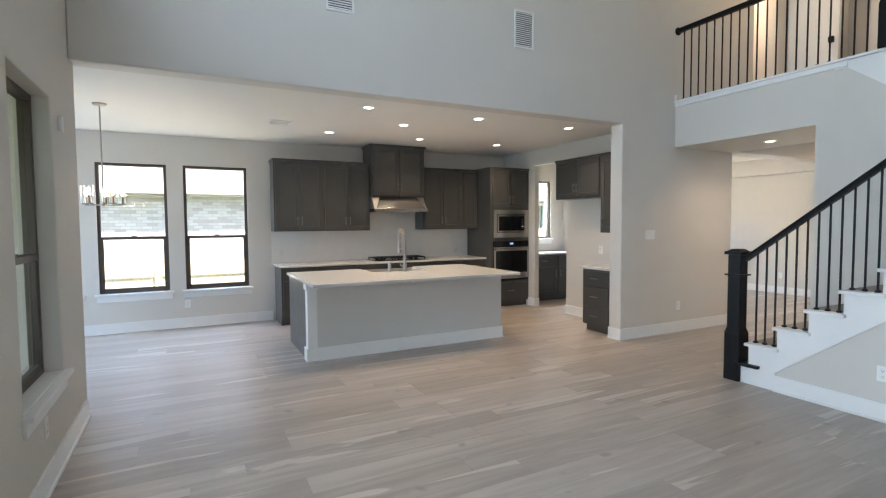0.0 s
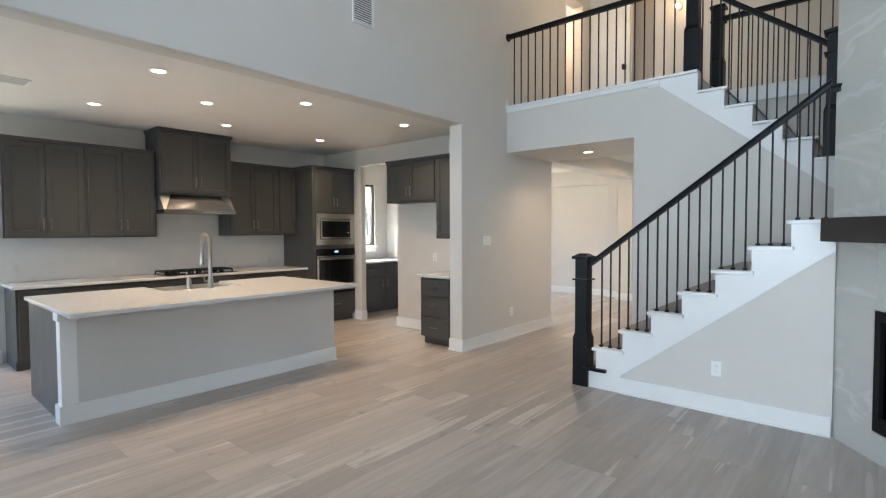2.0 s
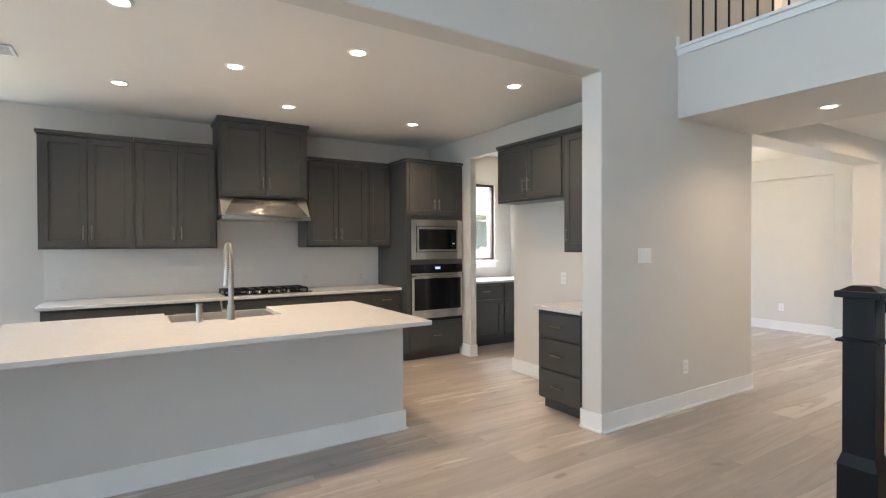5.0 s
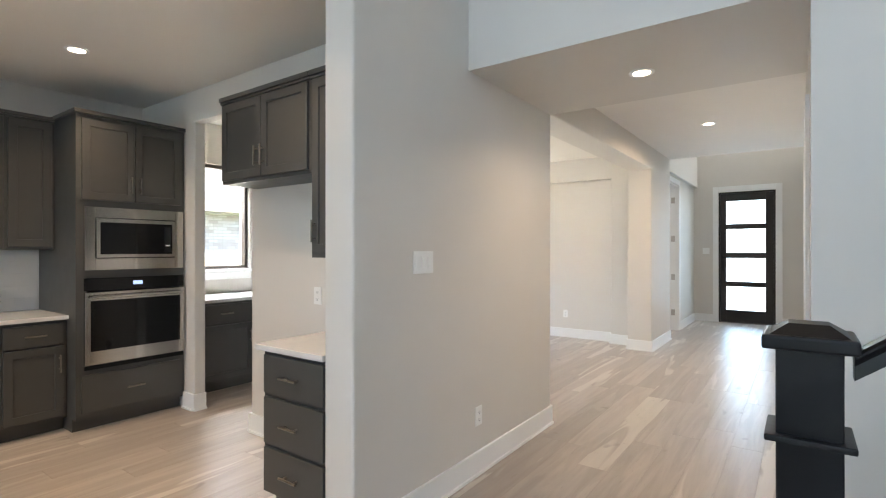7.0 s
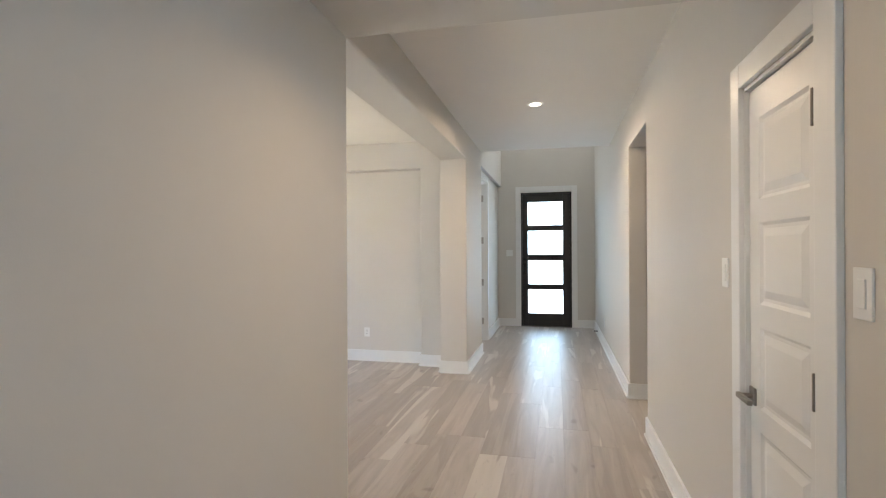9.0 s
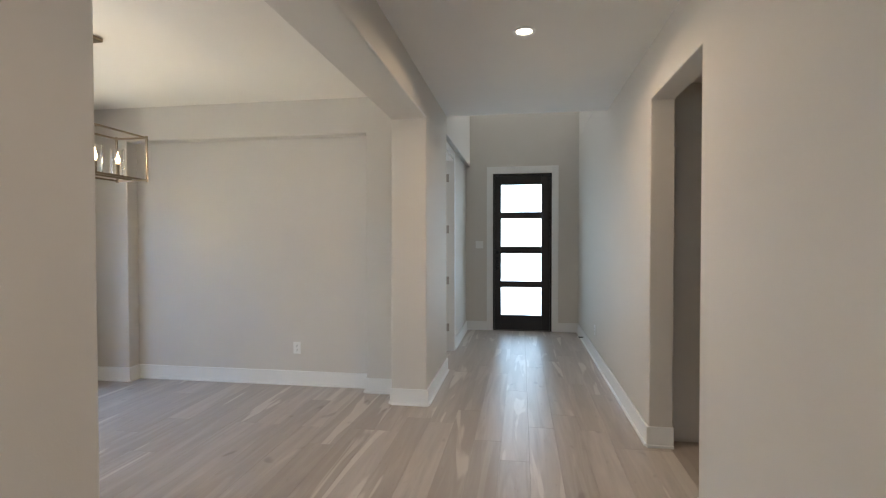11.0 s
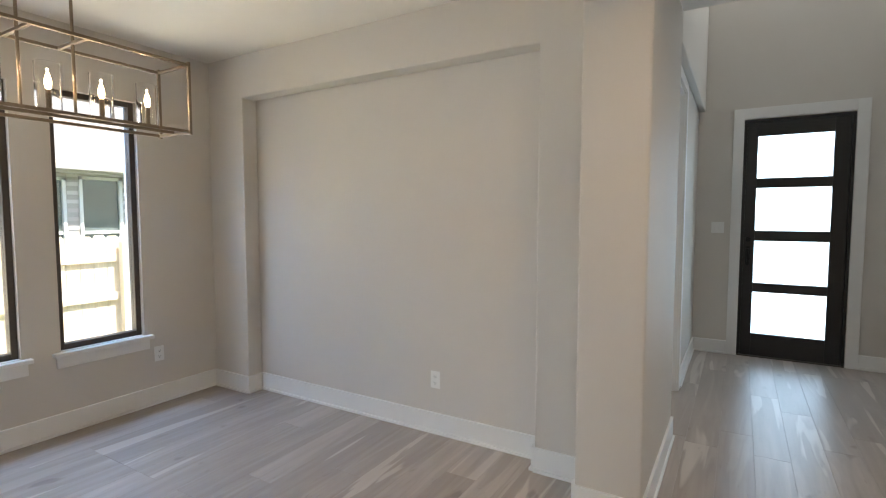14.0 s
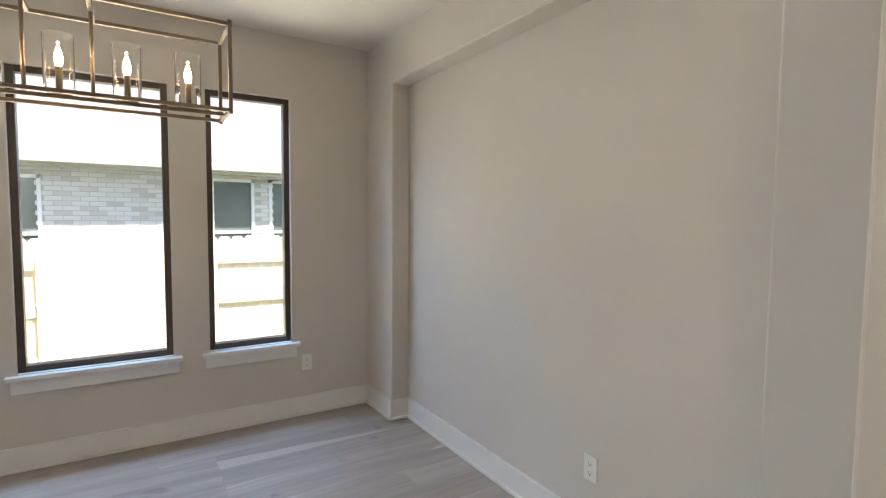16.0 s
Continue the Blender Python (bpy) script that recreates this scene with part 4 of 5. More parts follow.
base(E, 4.625, 5.12, 0.615, 0.842, [(4.64, 5.105, 0.62, 0.825, "drawer", "mid"), (4.64, 5.105, 0.36, 0.605, "drawer", "mid"), (4.64, 5.105, 0.11, 0.345, "drawer", "mid")],
     "taupe three-drawer base cabinet at the wall end", "desk cabinets")
solid("countertop_desk", boxes((4.79, 5.449, 4.622, 5.15, 0.844, 0.874), bevel=0.004), QUARTZ, "small white quartz counter over the drawers", "countertop", "")
U = Front("y", 5.17, -1)
upper(U, 5.155, 6.10, 0.28, 1.815, 2.38, ("rb", "lb"), "taupe two-door cabinet over the refrigerator space", group="desk cabinets")
upper(U, 4.625, 5.155, 0.28, 1.32, 2.38, ("rb",), "tall taupe wall cabinet over the small counter", group="desk cabinets")
PB = Front("x", 7.36, -1)
base(PB, 5.62, 6.25, 0.57, 0.86, [(5.64, 6.23, 0.66, 0.84, "drawer", "mid"), (5.64, 6.23, 0.12, 0.64, "door", "rt")], "taupe pantry base cabinet", "pantry cabinets")
base(PB, 6.25, 6.88, 0.57, 0.86, [(6.27, 6.86, 0.66, 0.84, "drawer", "mid"), (6.27, 6.86, 0.12, 0.64, "door", "lt")], "taupe pantry base cabinet", "pantry cabinets")
solid("countertop_pantry", boxes((5.59, 6.895, 7.32, BACK - 0.001, 0.862, 0.892), bevel=0.004), QUARTZ, "white quartz pantry counter below the window", "countertop", "")

# ---- stairs ----
RISE, RUN, Y1 = 0.1865, 0.2385, 2.908      # lower flight
RISE2, RUN2, Y2 = 0.1887, 0.238, 2.16      # upper flight
LAND = 8 * RISE


def steps_low(off=0.0):
    """The stepped outline of the lower flight, from its foot to the landing."""
    p = [(2.76, 0.0)]
    for k in range(1, 9):
        y = Y1 - RUN * (k - 1) if k > 1 else 2.76
        p += [(y, RISE * k - 0.028 - off), (Y1 - RUN * k if k < 8 else 0.99, RISE * k - 0.028 - off)]
    return p


def lower_flight():
    s = thing("staircase_lower", (5.1, 2.0, 0), "white staircase with wooden treads and a closed side", "staircase", kind="structure")
    part("risers", prism(steps_low() + [(0.99, 0.0)], "x", 4.56, 5.738), TRIM, s)
    part("stringer", prism(steps_low() + [(0.99, 1.283), (2.446, 0.164), (2.446, 0.0)], "x", 4.522, 4.559), TRIM, s, "white painted stringer with stepped top")
    part("side_panel", prism([(2.446, 0.0), (2.446, 0.164), (0.99, 1.283), (0.99, 0.0)], "x", 4.53, 4.5585), WALL, s, "greige triangular panel")
    part("panel_moulding", prism([(2.446, 0.155), (2.455, 0.168), (0.99, 1.295), (0.99, 1.278)], "x", 4.516, 4.5225), TRIM, s)
    part("skirting", boxes((4.512, 4.5295, 0.995, 2.446, 0, 0.14), (4.502, 4.512, 0.995, 2.446, 0, 0.016), bevel=0.003), TRIM, s)
    for k in range(2, 8):
        y = Y1 - RUN * (k - 1)
        part("tread", boxes((4.60, 5.737, y - RUN, y + 0.028, RISE * k - 0.028, RISE * k), bevel=0.006), TREADWOOD, s, "grey-brown wooden tread")
        part("tread_return", boxes((4.488, 4.60, y - RUN - 0.018, y + 0.028, RISE * k - 0.028, RISE * k - 0.0005), bevel=0.006), TRIM, s, "white tread end")
    part("tread", boxes((4.62, 5.737, Y1 - RUN, 2.79, RISE - 0.028, RISE), bevel=0.006), TREADWOOD, s)
    part("tread_return", boxes((4.475, 4.60, Y1 - RUN - 0.1, Y1 - 0.13, RISE - 0.028, RISE - 0.002), bevel=0.005), BLACK, s, "black tread end beside the newel")
    y = Y1 - RUN * 7
    part("landing_edge", boxes((4.488, 4.60, 0.99, y + 0.028, LAND - 0.028, LAND), bevel=0.006), TRIM, s)


def upper_flight():
    s = thing("staircase_upper", (6.2, 1.0, 0), "upper stair flight with white risers climbing to the loft", "staircase", kind="structure")
    pts = [(Y2 + 0.35, LOFT - 0.03), (Y2 + 0.35, LOFT - 0.02), (Y2, LOFT - 0.02)]
    for k in range(1, 8):
        y = Y2 - RUN2 * (k - 1)
        pts += [(y, LOFT - RISE2 * k - 0.026), (y - RUN2, LOFT - RISE2 * k - 0.026)]
    yb = Y2 - RUN2 * 7
    pts += [(yb, LAND - 0.026), (-1.19, LAND - 0.026), (-1.19, 0.0), (2.62, 0.0), (2.62, LOFT - 0.03)]
    part("risers", prism(pts, "x", 5.78, 6.78), TRIM, s)
    wall = [(-1.19, 0), (2.79, 0), (2.79, SOF - 0.001), (2.64, SOF - 0.001), (2.64, 2.93), (2.53, 2.93), (0.49, 1.32), (-1.19, 1.32)]
    part("side_wall", prism(wall, "x", 5.74, 5.779), WALL, s, "greige wall under the flight")
    sk = [(2.64, 2.93), (2.64, LOFT - 0.004), (Y2, LOFT - 0.004)]
    for k in range(1, 8):
        y = Y2 - RUN2 * (k - 1)
        sk += [(y, LOFT - RISE2 * k - 0.026), (y - RUN2, LOFT - RISE2 * k - 0.026)]
    sk += [(yb, LAND - 0.026), (-1.19, LAND - 0.026), (-1.19, 1.32), (0.49, 1.32), (2.53, 2.93)]
    part("stringer", prism(sk, "x", 5.732, 5.779), TRIM, s, "white painted stringer")
    for k in range(1, 8):
        y = Y2 - RUN2 * (k - 1)
        z = LOFT - RISE2 * k
        part("tread", boxes((5.8, 6.78, y - RUN2, y + 0.001, z - 0.026, z), (5.8, 6.78, y - RUN2, y - RUN2 + 0.02, z - 0.026, z), bevel=0.005), TREADWOOD, s)
        part("tread_return", boxes((5.705, 5.8, y - RUN2 - 0.028, y, z - 0.026, z - 0.0005), bevel=0.005), TRIM, s)
    part("landing", boxes((4.60, 5.78, -1.19, 0.985, LAND - 0.026, LAND), (5.78, 6.78, -1.19, yb, LAND - 0.026, LAND), bevel=0.004), TREADWOOD, s)
    part("landing_base", boxes((4.61, 5.73, -1.19, 0.985, LAND - 0.2, LAND - 0.03)), WALL, s)


lower_flight(), upper_flight()
solid("loft_trim", boxes((5.722, 5.74, 2.53, HW - 0.001, 2.945, LOFT + 0.01), (5.7, 5.82, Y2, HW - 0.001, LOFT - 0.003, LOFT + 0.022), (5.714, 5.74, HW - 0.02, HW - 0.001, LOFT + 0.022, LOFT + 0.10), bevel=0.004), TRIM,
      "white trim board along the loft edge")
solid("loft_trim_rear", boxes((6.77, 6.80, -1.19, 2.2, 2.86, LOFT + 0.01), (6.76, 6.90, -1.19, 2.2, LOFT, LOFT + 0.02), bevel=0.004), TRIM, "white trim board along the stairwell edge")


# ---- railings ----
def newel(x, y, z, h, parent, w=0.114):
    a, b = w / 2, w / 2 + 0.014
    n = part("newel_post", boxes((x - b, x + b, y - b, y + b, z, z + h * 0.36), (x - a, x + a, y - a, y + a, z + h * 0.36, z + h - 0.05), bevel=0.004), BLACK, parent)
    bm = bmesh.new()
    for lo, hi, p, q in ((0.36, 0.40, b, a),):
        m = Matrix.Translation((x, y, z + h * (lo + hi) / 2))
        bmesh.ops.create_cone(bm, cap_ends=True, segments=4, radius1=p * 1.4142, radius2=q * 1.4142, depth=h * (hi - lo), matrix=m @ Matrix.Rotation(math.pi / 4, 4, "Z"))
    part("shoulder", bm, BLACK, n)
    part("collar", boxes((x - b - 0.006, x + b + 0.006, y - b - 0.006, y + b + 0.006, z + h * 0.80, z + h * 0.80 + 0.014), bevel=0.004), BLACK, n)
    bm = boxes((x - b - 0.010, x + b + 0.010, y - b - 0.010, y + b + 0.010, z + h - 0.05, z + h - 0.02), bevel=0.006)
    bmesh.ops.create_cone(bm, cap_ends=True, segments=4, radius1=b * 1.35, radius2=b * 0.7, depth=0.022, matrix=Matrix.Translation((x, y, z + h - 0.009)) @ Matrix.Rotation(math.pi / 4, 4, "Z"))
    part("cap", bm, BLACK, n)
    return n


def handrail(x, p, q, parent):
    """A moulded rail between (y, z) points p and q, z at its top."""
    bm = bmesh.new()
    prof = [(-0.030, -0.012), (-0.030, -0.006), (-0.022, 0.0), (0.022, 0.0), (0.030, -0.006), (0.030, -0.012), (0.022, -0.026), (0.024, -0.055), (-0.024, -0.055), (-0.022, -0.026)]
    ends = [[bm.verts.new((x + u, y, z + v)) for u, v in prof] for y, z in (p, q)]
    for k in range(len(prof)):
        j = (k + 1) % len(prof)
        bm.faces.new((ends[0][k], ends[0][j], ends[1][j], ends[1][k]))
    bm.faces.new(ends[0]), bm.faces.new(ends[1][::-1])
    part("handrail", bm, BLACK, parent)


def baluster(x, y, z0, z1, parent):
    b = part("baluster", boxes((x - 0.006, x + 0.006, y - 0.006, y + 0.006, z0, z1)), IRON, parent)
    part("shoe", boxes((x - 0.015, x + 0.015, y - 0.015, y + 0.015, z0, z0 + 0.018), bevel=0.004), IRON, b)


r = thing("stair_railing", (4.57, 2.8, 0), "black stair railing with iron balusters and square newel post", "railing")
newel(4.558, 2.81, 0.0, 1.21, r)
pr, qr = (2.735, 1.155), (1.035, 2.445)
handrail(4.57, (1.04, 2.405), (0.86, 2.405), r)
handrail(4.57, pr, qr, r)
slope = (qr[1] - pr[1]) / (qr[0] - pr[0])
for k in range(1, 9):
    yn = Y1 - RUN * (k - 1)
    for j in range(3):
        y = yn - 0.03 - j * RUN / 3
        if 0.99 < y < 2.70:
            baluster(4.57, y, RISE * k, pr[1] + slope * (y - pr[0]) - 0.053, r)

r = thing("loft_railing", (5.76, 3.2, LOFT), "black level loft railing with iron balusters", "railing")
newel(5.76, 2.215, LOFT + 0.02, 1.12, r)
handrail(5.76, (2.27, 3.94), (HW - 0.012, 3.94), r)
bm = lathe([(0.0, -0.012), (0.05, -0.012), (0.05, 0.0), (0.035, 0.012), (0, 0.012)], (0, 0, 0))
bmesh.ops.transform(bm, matrix=Matrix.Translation((5.76, HW - 0.013, 3.91)) @ Matrix.Rotation(math.pi / 2, 4, "X"), verts=bm.verts)
part("rosette", bm, BLACK, r, smooth=True)
y = HW - 0.10
while y > 2.30:
    baluster(5.76, y, LOFT + 0.022, 3.887, r)
    y -= 0.102

r = thing("upper_stair_railing", (5.76, 1.2, LAND), "black sloped railing along the upper stair flight", "railing")
pu, qu = (2.165, 3.86), (1.13, 3.061)
newel(5.76, 1.078, LOFT - RISE2 * 5 - 0.001, 1.10, r)
handrail(5.76, pu, qu, r)
slope = (qu[1] - pu[1]) / (qu[0] - pu[0])
for k in range(1, 8):
    for j in range(3):
        y = Y2 - RUN2 * (k - 1) - 0.03 - j * RUN2 / 3
        if y < 1.16:
            continue
        baluster(5.76, y, LOFT - RISE2 * k - 0.001, pu[1] + slope * (y - pu[0]) - 0.053, r)

r = thing("stairwell_railing", (6.84, 1.0, LOFT), "black level railing behind the stairwell", "railing")
newel(6.84, 2.22, LOFT + 0.02, 1.02, r)
handrail(6.84, (2.17, 3.90), (-1.19, 3.90), r)
y = 2.08
while y > -1.1:
    baluster(6.84, y, LOFT + 0.02, 3.847, r)
    y -= 0.102


# ---- fireplace, set across the corner ----
D, IN = Vector((-0.814, -0.581, 0)), Vector((0.581, -0.814, 0))
FM = Matrix(((D.x, IN.x, 0, 4.59), (D.y, IN.y, 0, 1.0), (0, 0, 1, 0), (0, 0, 0, 1)))


def corner_part(name, bm, material, parent, label="", smooth=False):
    """A part built in the fireplace's own axes: along the face, into it, up."""
    bmesh.ops.transform(bm, matrix=FM, verts=bm.verts)
    return part(name, bm, material, parent, label, smooth)


f = thing("fireplace", (3.9, 0.5, 0), "corner fireplace faced with pale grey marble tile", "fireplace", kind="structure")
F0, F1, FZ0, FZ1, FL = 0.40, 1.36, 0.19, 0.93, 2.2
corner_part("chimney_breast", wall_bm("x", 0.0, FL, 0.0, 0.12, 0, TOP, [(F0, F1, FZ0, FZ1)]), WALL, f)
part("breast_side", boxes((4.585, 4.605, -1.19, 0.992, 0, TOP)), WALL, f)
us, zs = [0.0, F0, F1, FL], [0.0, FZ0, FZ1, 1.43, 2.04, 2.65, 3.26, 3.87, 4.48, 5.09, TOP]
for a, b in zip(us, us[1:]):
    for c, d in zip(zs, zs[1:]):
        if not (a == F0 and c == FZ0):
            corner_part("tile", boxes((a + 0.0002, b - 0.0002, -0.012, -0.0005, c + 0.0002, d - 0.0002)), MARBLE, f)
m = thing("mantel_shelf", (3.9, 0.5, 1.345), "thick black-brown wooden mantel beam", "mantel")
corner_part("beam", boxes((0.12, 1.75, -0.17, -0.013, 1.345, 1.50), bevel=0.004), MANTEL, m)
g = thing("gas_firebox", (3.9, 0.5, FZ0), "black gas firebox behind a glass front", "firebox")
corner_part("surround", boxes((F0, F0 + 0.05, -0.02, 0.02, FZ0, FZ1), (F1 - 0.05, F1, -0.02, 0.02, FZ0, FZ1), (F0 + 0.05, F1 - 0.05, -0.02, 0.02, FZ1 - 0.06, FZ1), (F0 + 0.05, F1 - 0.05, -0.02, 0.02, FZ0, FZ0 + 0.09), bevel=0.003), CHAR, g)
corner_part("edge_trim", boxes((F0 - 0.008, F0, -0.016, 0.0, FZ0 - 0.008, FZ1 + 0.008), (F1, F1 + 0.008, -0.016, 0.0, FZ0 - 0.008, FZ1 + 0.008), (F0, F1, -0.016, 0.0, FZ1, FZ1 + 0.008), (F0, F1, -0.016, 0.0, FZ0 - 0.008, FZ0)), NICKEL, g)
corner_part("chamber", boxes((F0 + 0.02, F1 - 0.02, 0.40, 0.42, FZ0, FZ1), (F0 + 0.02, F0 + 0.04, 0.02, 0.40, FZ0, FZ1), (F1 - 0.04, F1 - 0.02, 0.02, 0.40, FZ0, FZ1), (F0, F1, 0.02, 0.42, FZ0, FZ0 + 0.02), (F0, F1, 0.02, 0.42, FZ1 - 0.02, FZ1)), CHAR, g)
pane = corner_part("glass_front", boxes((F0 + 0.05, F1 - 0.05, 0.006, 0.012, FZ0 + 0.09, FZ1 - 0.06)), glass("smoked_glass", (0.10, 0.11, 0.13)), g)
for a, b, z in (((0.55, 0.15), (1.15, 0.22), 0.30), ((0.62, 0.27), (1.20, 0.16), 0.33), ((0.75, 0.12), (1.0, 0.30), 0.40)):
    corner_part("log", rod(bmesh.new(), (a[0], a[1], z), (b[0], b[1], z + 0.03), 0.045, 0.035), LOG, g, "ceramic log", smooth=True)


# ---- lamps ----
def can_light(x, y, z, energy=9.5, spread=115):
    c = thing("recessed_light", (x, y, z), "small round recessed ceiling light, lit", "ceiling light", "recessed ceiling lights")
    part("trim_ring", lathe([(0.072, 0.0), (0.072, -0.005), (0.055, -0.008), (0.048, -0.004), (0.048, -0.0002)], (x, y, z), 28), PLASTIC, c, smooth=True)
    part("lens", lathe([(0.047, -0.001), (0.047, -0.003), (0, -0.003)], (x, y, z), 24), CANGLOW, c)
    lamp("recessed_lamp", (x, y, z - 0.012), (x, y, 0), energy * K_CAN, 0.10, color=WARM, spread=spread)


for x, y in ((1.84, 5.19), (3.22, 5.19), (4.62, 5.19), (2.55, 5.92), (1.82, 6.81), (3.18, 6.81), (4.54, 6.81)):
    can_light(x, y, KC)
can_light(6.37, 3.60, SOF, 10, 140)
can_light(9.35, 3.64, HC, 30, 165)


def candle(x, y, z, parent):
    """A glass cylinder with a candle sleeve and a lit bulb, standing on a small cup."""
    part("cup", lathe([(0.0, -0.004), (0.032, -0.004), (0.034, 0.004), (0.012, 0.006), (0.010, 0.012)], (x, y, z)), GOLD, parent, smooth=True)
    part("sleeve", lathe([(0.010, 0.006), (0.010, 0.085), (0, 0.085)], (x, y, z), 12), GOLD, parent, smooth=True)
    s = part("glass_shade", lathe([(0.043, 0.005), (0.043, 0.185), (0.0405, 0.185), (0.0405, 0.005)], (x, y, z), 24), GLASS, parent, "clear glass cylinder", smooth=True)
    s.visible_shadow = False
    part("bulb", lathe([(0.006, 0.085), (0.011, 0.10), (0.013, 0.112), (0.009, 0.132), (0.003, 0.15), (0, 0.152)], (x, y, z), 12), BULB, parent, "lit flame-shaped bulb", smooth=True)
    d = bpy.data.lights.new("candle_lamp", "POINT")
    d.energy, d.color, d.shadow_soft_size = 1.6 * K_CAN, WARM, 0.004
    new("candle_lamp", d).location = (x, y, z + 0.16)


def dining_chandelier():
    x0, x1, y0, y1, z0, z1 = 8.32, 9.32, 6.29, 6.53, 1.845, 2.145
    c = thing("linear_chandelier", (8.82, 6.41, 2.72), "open rectangular champagne-metal chandelier with five candle bulbs", "chandelier")
    r = 0.0065

    def bars(rows):
        bm = bmesh.new()
        for a, b in rows:
            lo = [min(p, q) - r for p, q in zip(a, b)]
            hi = [max(p, q) + r for p, q in zip(a, b)]
            box(bm, lo[0], hi[0], lo[1], hi[1], lo[2], hi[2], 0.0015)
        return bm

    for z in (z0, z1):
        part("frame_ring", bars([((x0, y0, z), (x1, y0, z)), ((x0, y1, z), (x1, y1, z)), ((x0, y0 + 0.014, z), (x0, y1 - 0.014, z)), ((x1, y0 + 0.014, z), (x1, y1 - 0.014, z))]), GOLD, c)
    for x in (x0, x1):
        for y in (y0, y1):
            part("upright", bars([((x, y, z0 - 0.006), (x, y, z1 + 0.008))]), GOLD, c)
    part("candle_bar", bars([((x0 + 0.014, 6.41, z0 + 0.005), (x1 - 0.014, 6.41, z0 + 0.005))]), GOLD, c)
    for x in (8.73, 8.91):
        part("top_bar", bars([((x, y0 + 0.014, z1), (x, y1 - 0.014, z1))]), GOLD, c)
        part("stem", rod(bmesh.new(), (x, 6.41, z0 + 0.012), (x, 6.41, 2.715), 0.006), GOLD, c, smooth=True)
    part("canopy", boxes((8.62, 9.02, 6.35, 6.47, 2.705, 2.7295), bevel=0.006), GOLD, c)
    for k in range(5):
        candle(8.445 + 0.1875 * k, 6.41, z0 + 0.016, c)


def nook_chandelier():
    x, y = -0.71, 6.2
    c = thing("nook_chandelier", (x, y, KC), "small nickel chandelier with glass cylinder shades", "chandelier")
    part("canopy", lathe([(0.065, 0), (0.065, -0.015), (0.05, -0.022), (0, -0.022)], (x, y, KC - 0.0005)), NICKEL, c, smooth=True)
    part("stem", rod(bmesh.new(), (x, y, 1.68), (x, y, KC - 0.02), 0.007), NICKEL, c, smooth=True)
    part("hub", lathe([(0, -0.02), (0.02, -0.012), (0.02, 0.02), (0, 0.03)], (x, y, 1.68)), NICKEL, c, smooth=True)
    for k in range(5):
        a = 2 * math.pi * (k + 0.25) / 5
        ex, ey = x + 0.17 * math.cos(a), y + 0.17 * math.sin(a)
        part("arm", rod(bmesh.new(), (x, y, 1.68), (ex, ey, 1.68), 0.007), NICKEL, c, smooth=True)
        candle(ex, ey, 1.69, c)


dining_chandelier(), nook_chandelier()


# ---- vents, switches, outlets ----
def vent(name, fr, u0, u1, z0, z1, label, up=True):
    v = thing(name, fr.at((u0 + u1) / 2, 0, (z0 + z1) / 2), label, "vent")
    b = 0.02
    # dark sheet paints in the shade between the slats
    part("backing", boxes(fr.row(u0 + b, u1 - b, 0.001, 0.003, z0 + b, z1 - b)), SLOT, v)
    part("frame", boxes(fr.row(u0, u0 + b, 0, 0.012, z0, z1), fr.row(u1 - b, u1, 0, 0.012, z0, z1), fr.row(u0 + b, u1 - b, 0, 0.012, z0, z0 + b), fr.row(u0 + b, u1 - b, 0, 0.012, z1 - b, z1), bevel=0.002), PLASTIC, v)
    n = int((z1 - z0 - 2 * b) / 0.02)
    for k in range(n):
        z = z0 + b + (k + 0.5) * (z1 - z0 - 2 * b) / n
        part("slat", boxes(fr.row(u0 + b, u1 - b, 0.004, 0.010, z - 0.005, z + 0.004)), PLASTIC, v)


LV = Front("x", HW, -1)
vent("wall_vent", LV, 3.205, 3.455, 3.33, 3.725, "white louvred air vent high on the wall")
vent("wall_vent", LV, 1.20, 1.455, 3.35, 3.745, "white louvred air vent high on the wall")
v = thing("ceiling_vent", (1.1, 6.38, KC), "white louvred ceiling air vent", "vent")
# dark sheet in place of the shaded duct
part("backing", boxes((0.99, 1.21, 6.29, 6.47, KC - 0.003, KC - 0.0005)), SLOT, v)
part("frame", boxes((0.97, 0.99, 6.27, 6.49, KC - 0.012, KC - 0.0004), (1.21, 1.23, 6.27, 6.49, KC - 0.012, KC - 0.0004), (0.99, 1.21, 6.27, 6.29, KC - 0.012, KC - 0.0004), (0.99, 1.21, 6.47, 6.49, KC - 0.012, KC - 0.0004), bevel=0.002), PLASTIC, v)
for k in range(7):
    part("slat", boxes((0.99, 1.21, 6.304 + 0.024 * k, 6.312 + 0.024 * k, KC - 0.010, KC - 0.0045)), PLASTIC, v)


def outlet(fr, u, z, pm=PLASTIC):
    o = thing("wall_outlet", fr.at(u, 0, z), "white double wall outlet with cover plate", "outlet", "wall outlets")
    part("plate", boxes(fr.row(u - 0.036, u + 0.036, 0, 0.006, z - 0.058, z + 0.058), bevel=0.002), pm, o)
    for dz in (-0.022, 0.022):
        s = part("socket", boxes(fr.row(u - 0.017, u + 0.017, 0.006, 0.008, z + dz - 0.015, z + dz + 0.015), bevel=0.001), pm, o)
        part("slots", boxes(fr.row(u - 0.008, u - 0.006, 0.008, 0.0086, z + dz - 0.004, z + dz + 0.007), fr.row(u + 0.006, u + 0.008, 0.008, 0.0086, z + dz - 0.004, z + dz + 0.007), fr.row(u - 0.003, u + 0.003, 0.008, 0.0086, z + dz - 0.011, z + dz - 0.006)), SLOT, s)


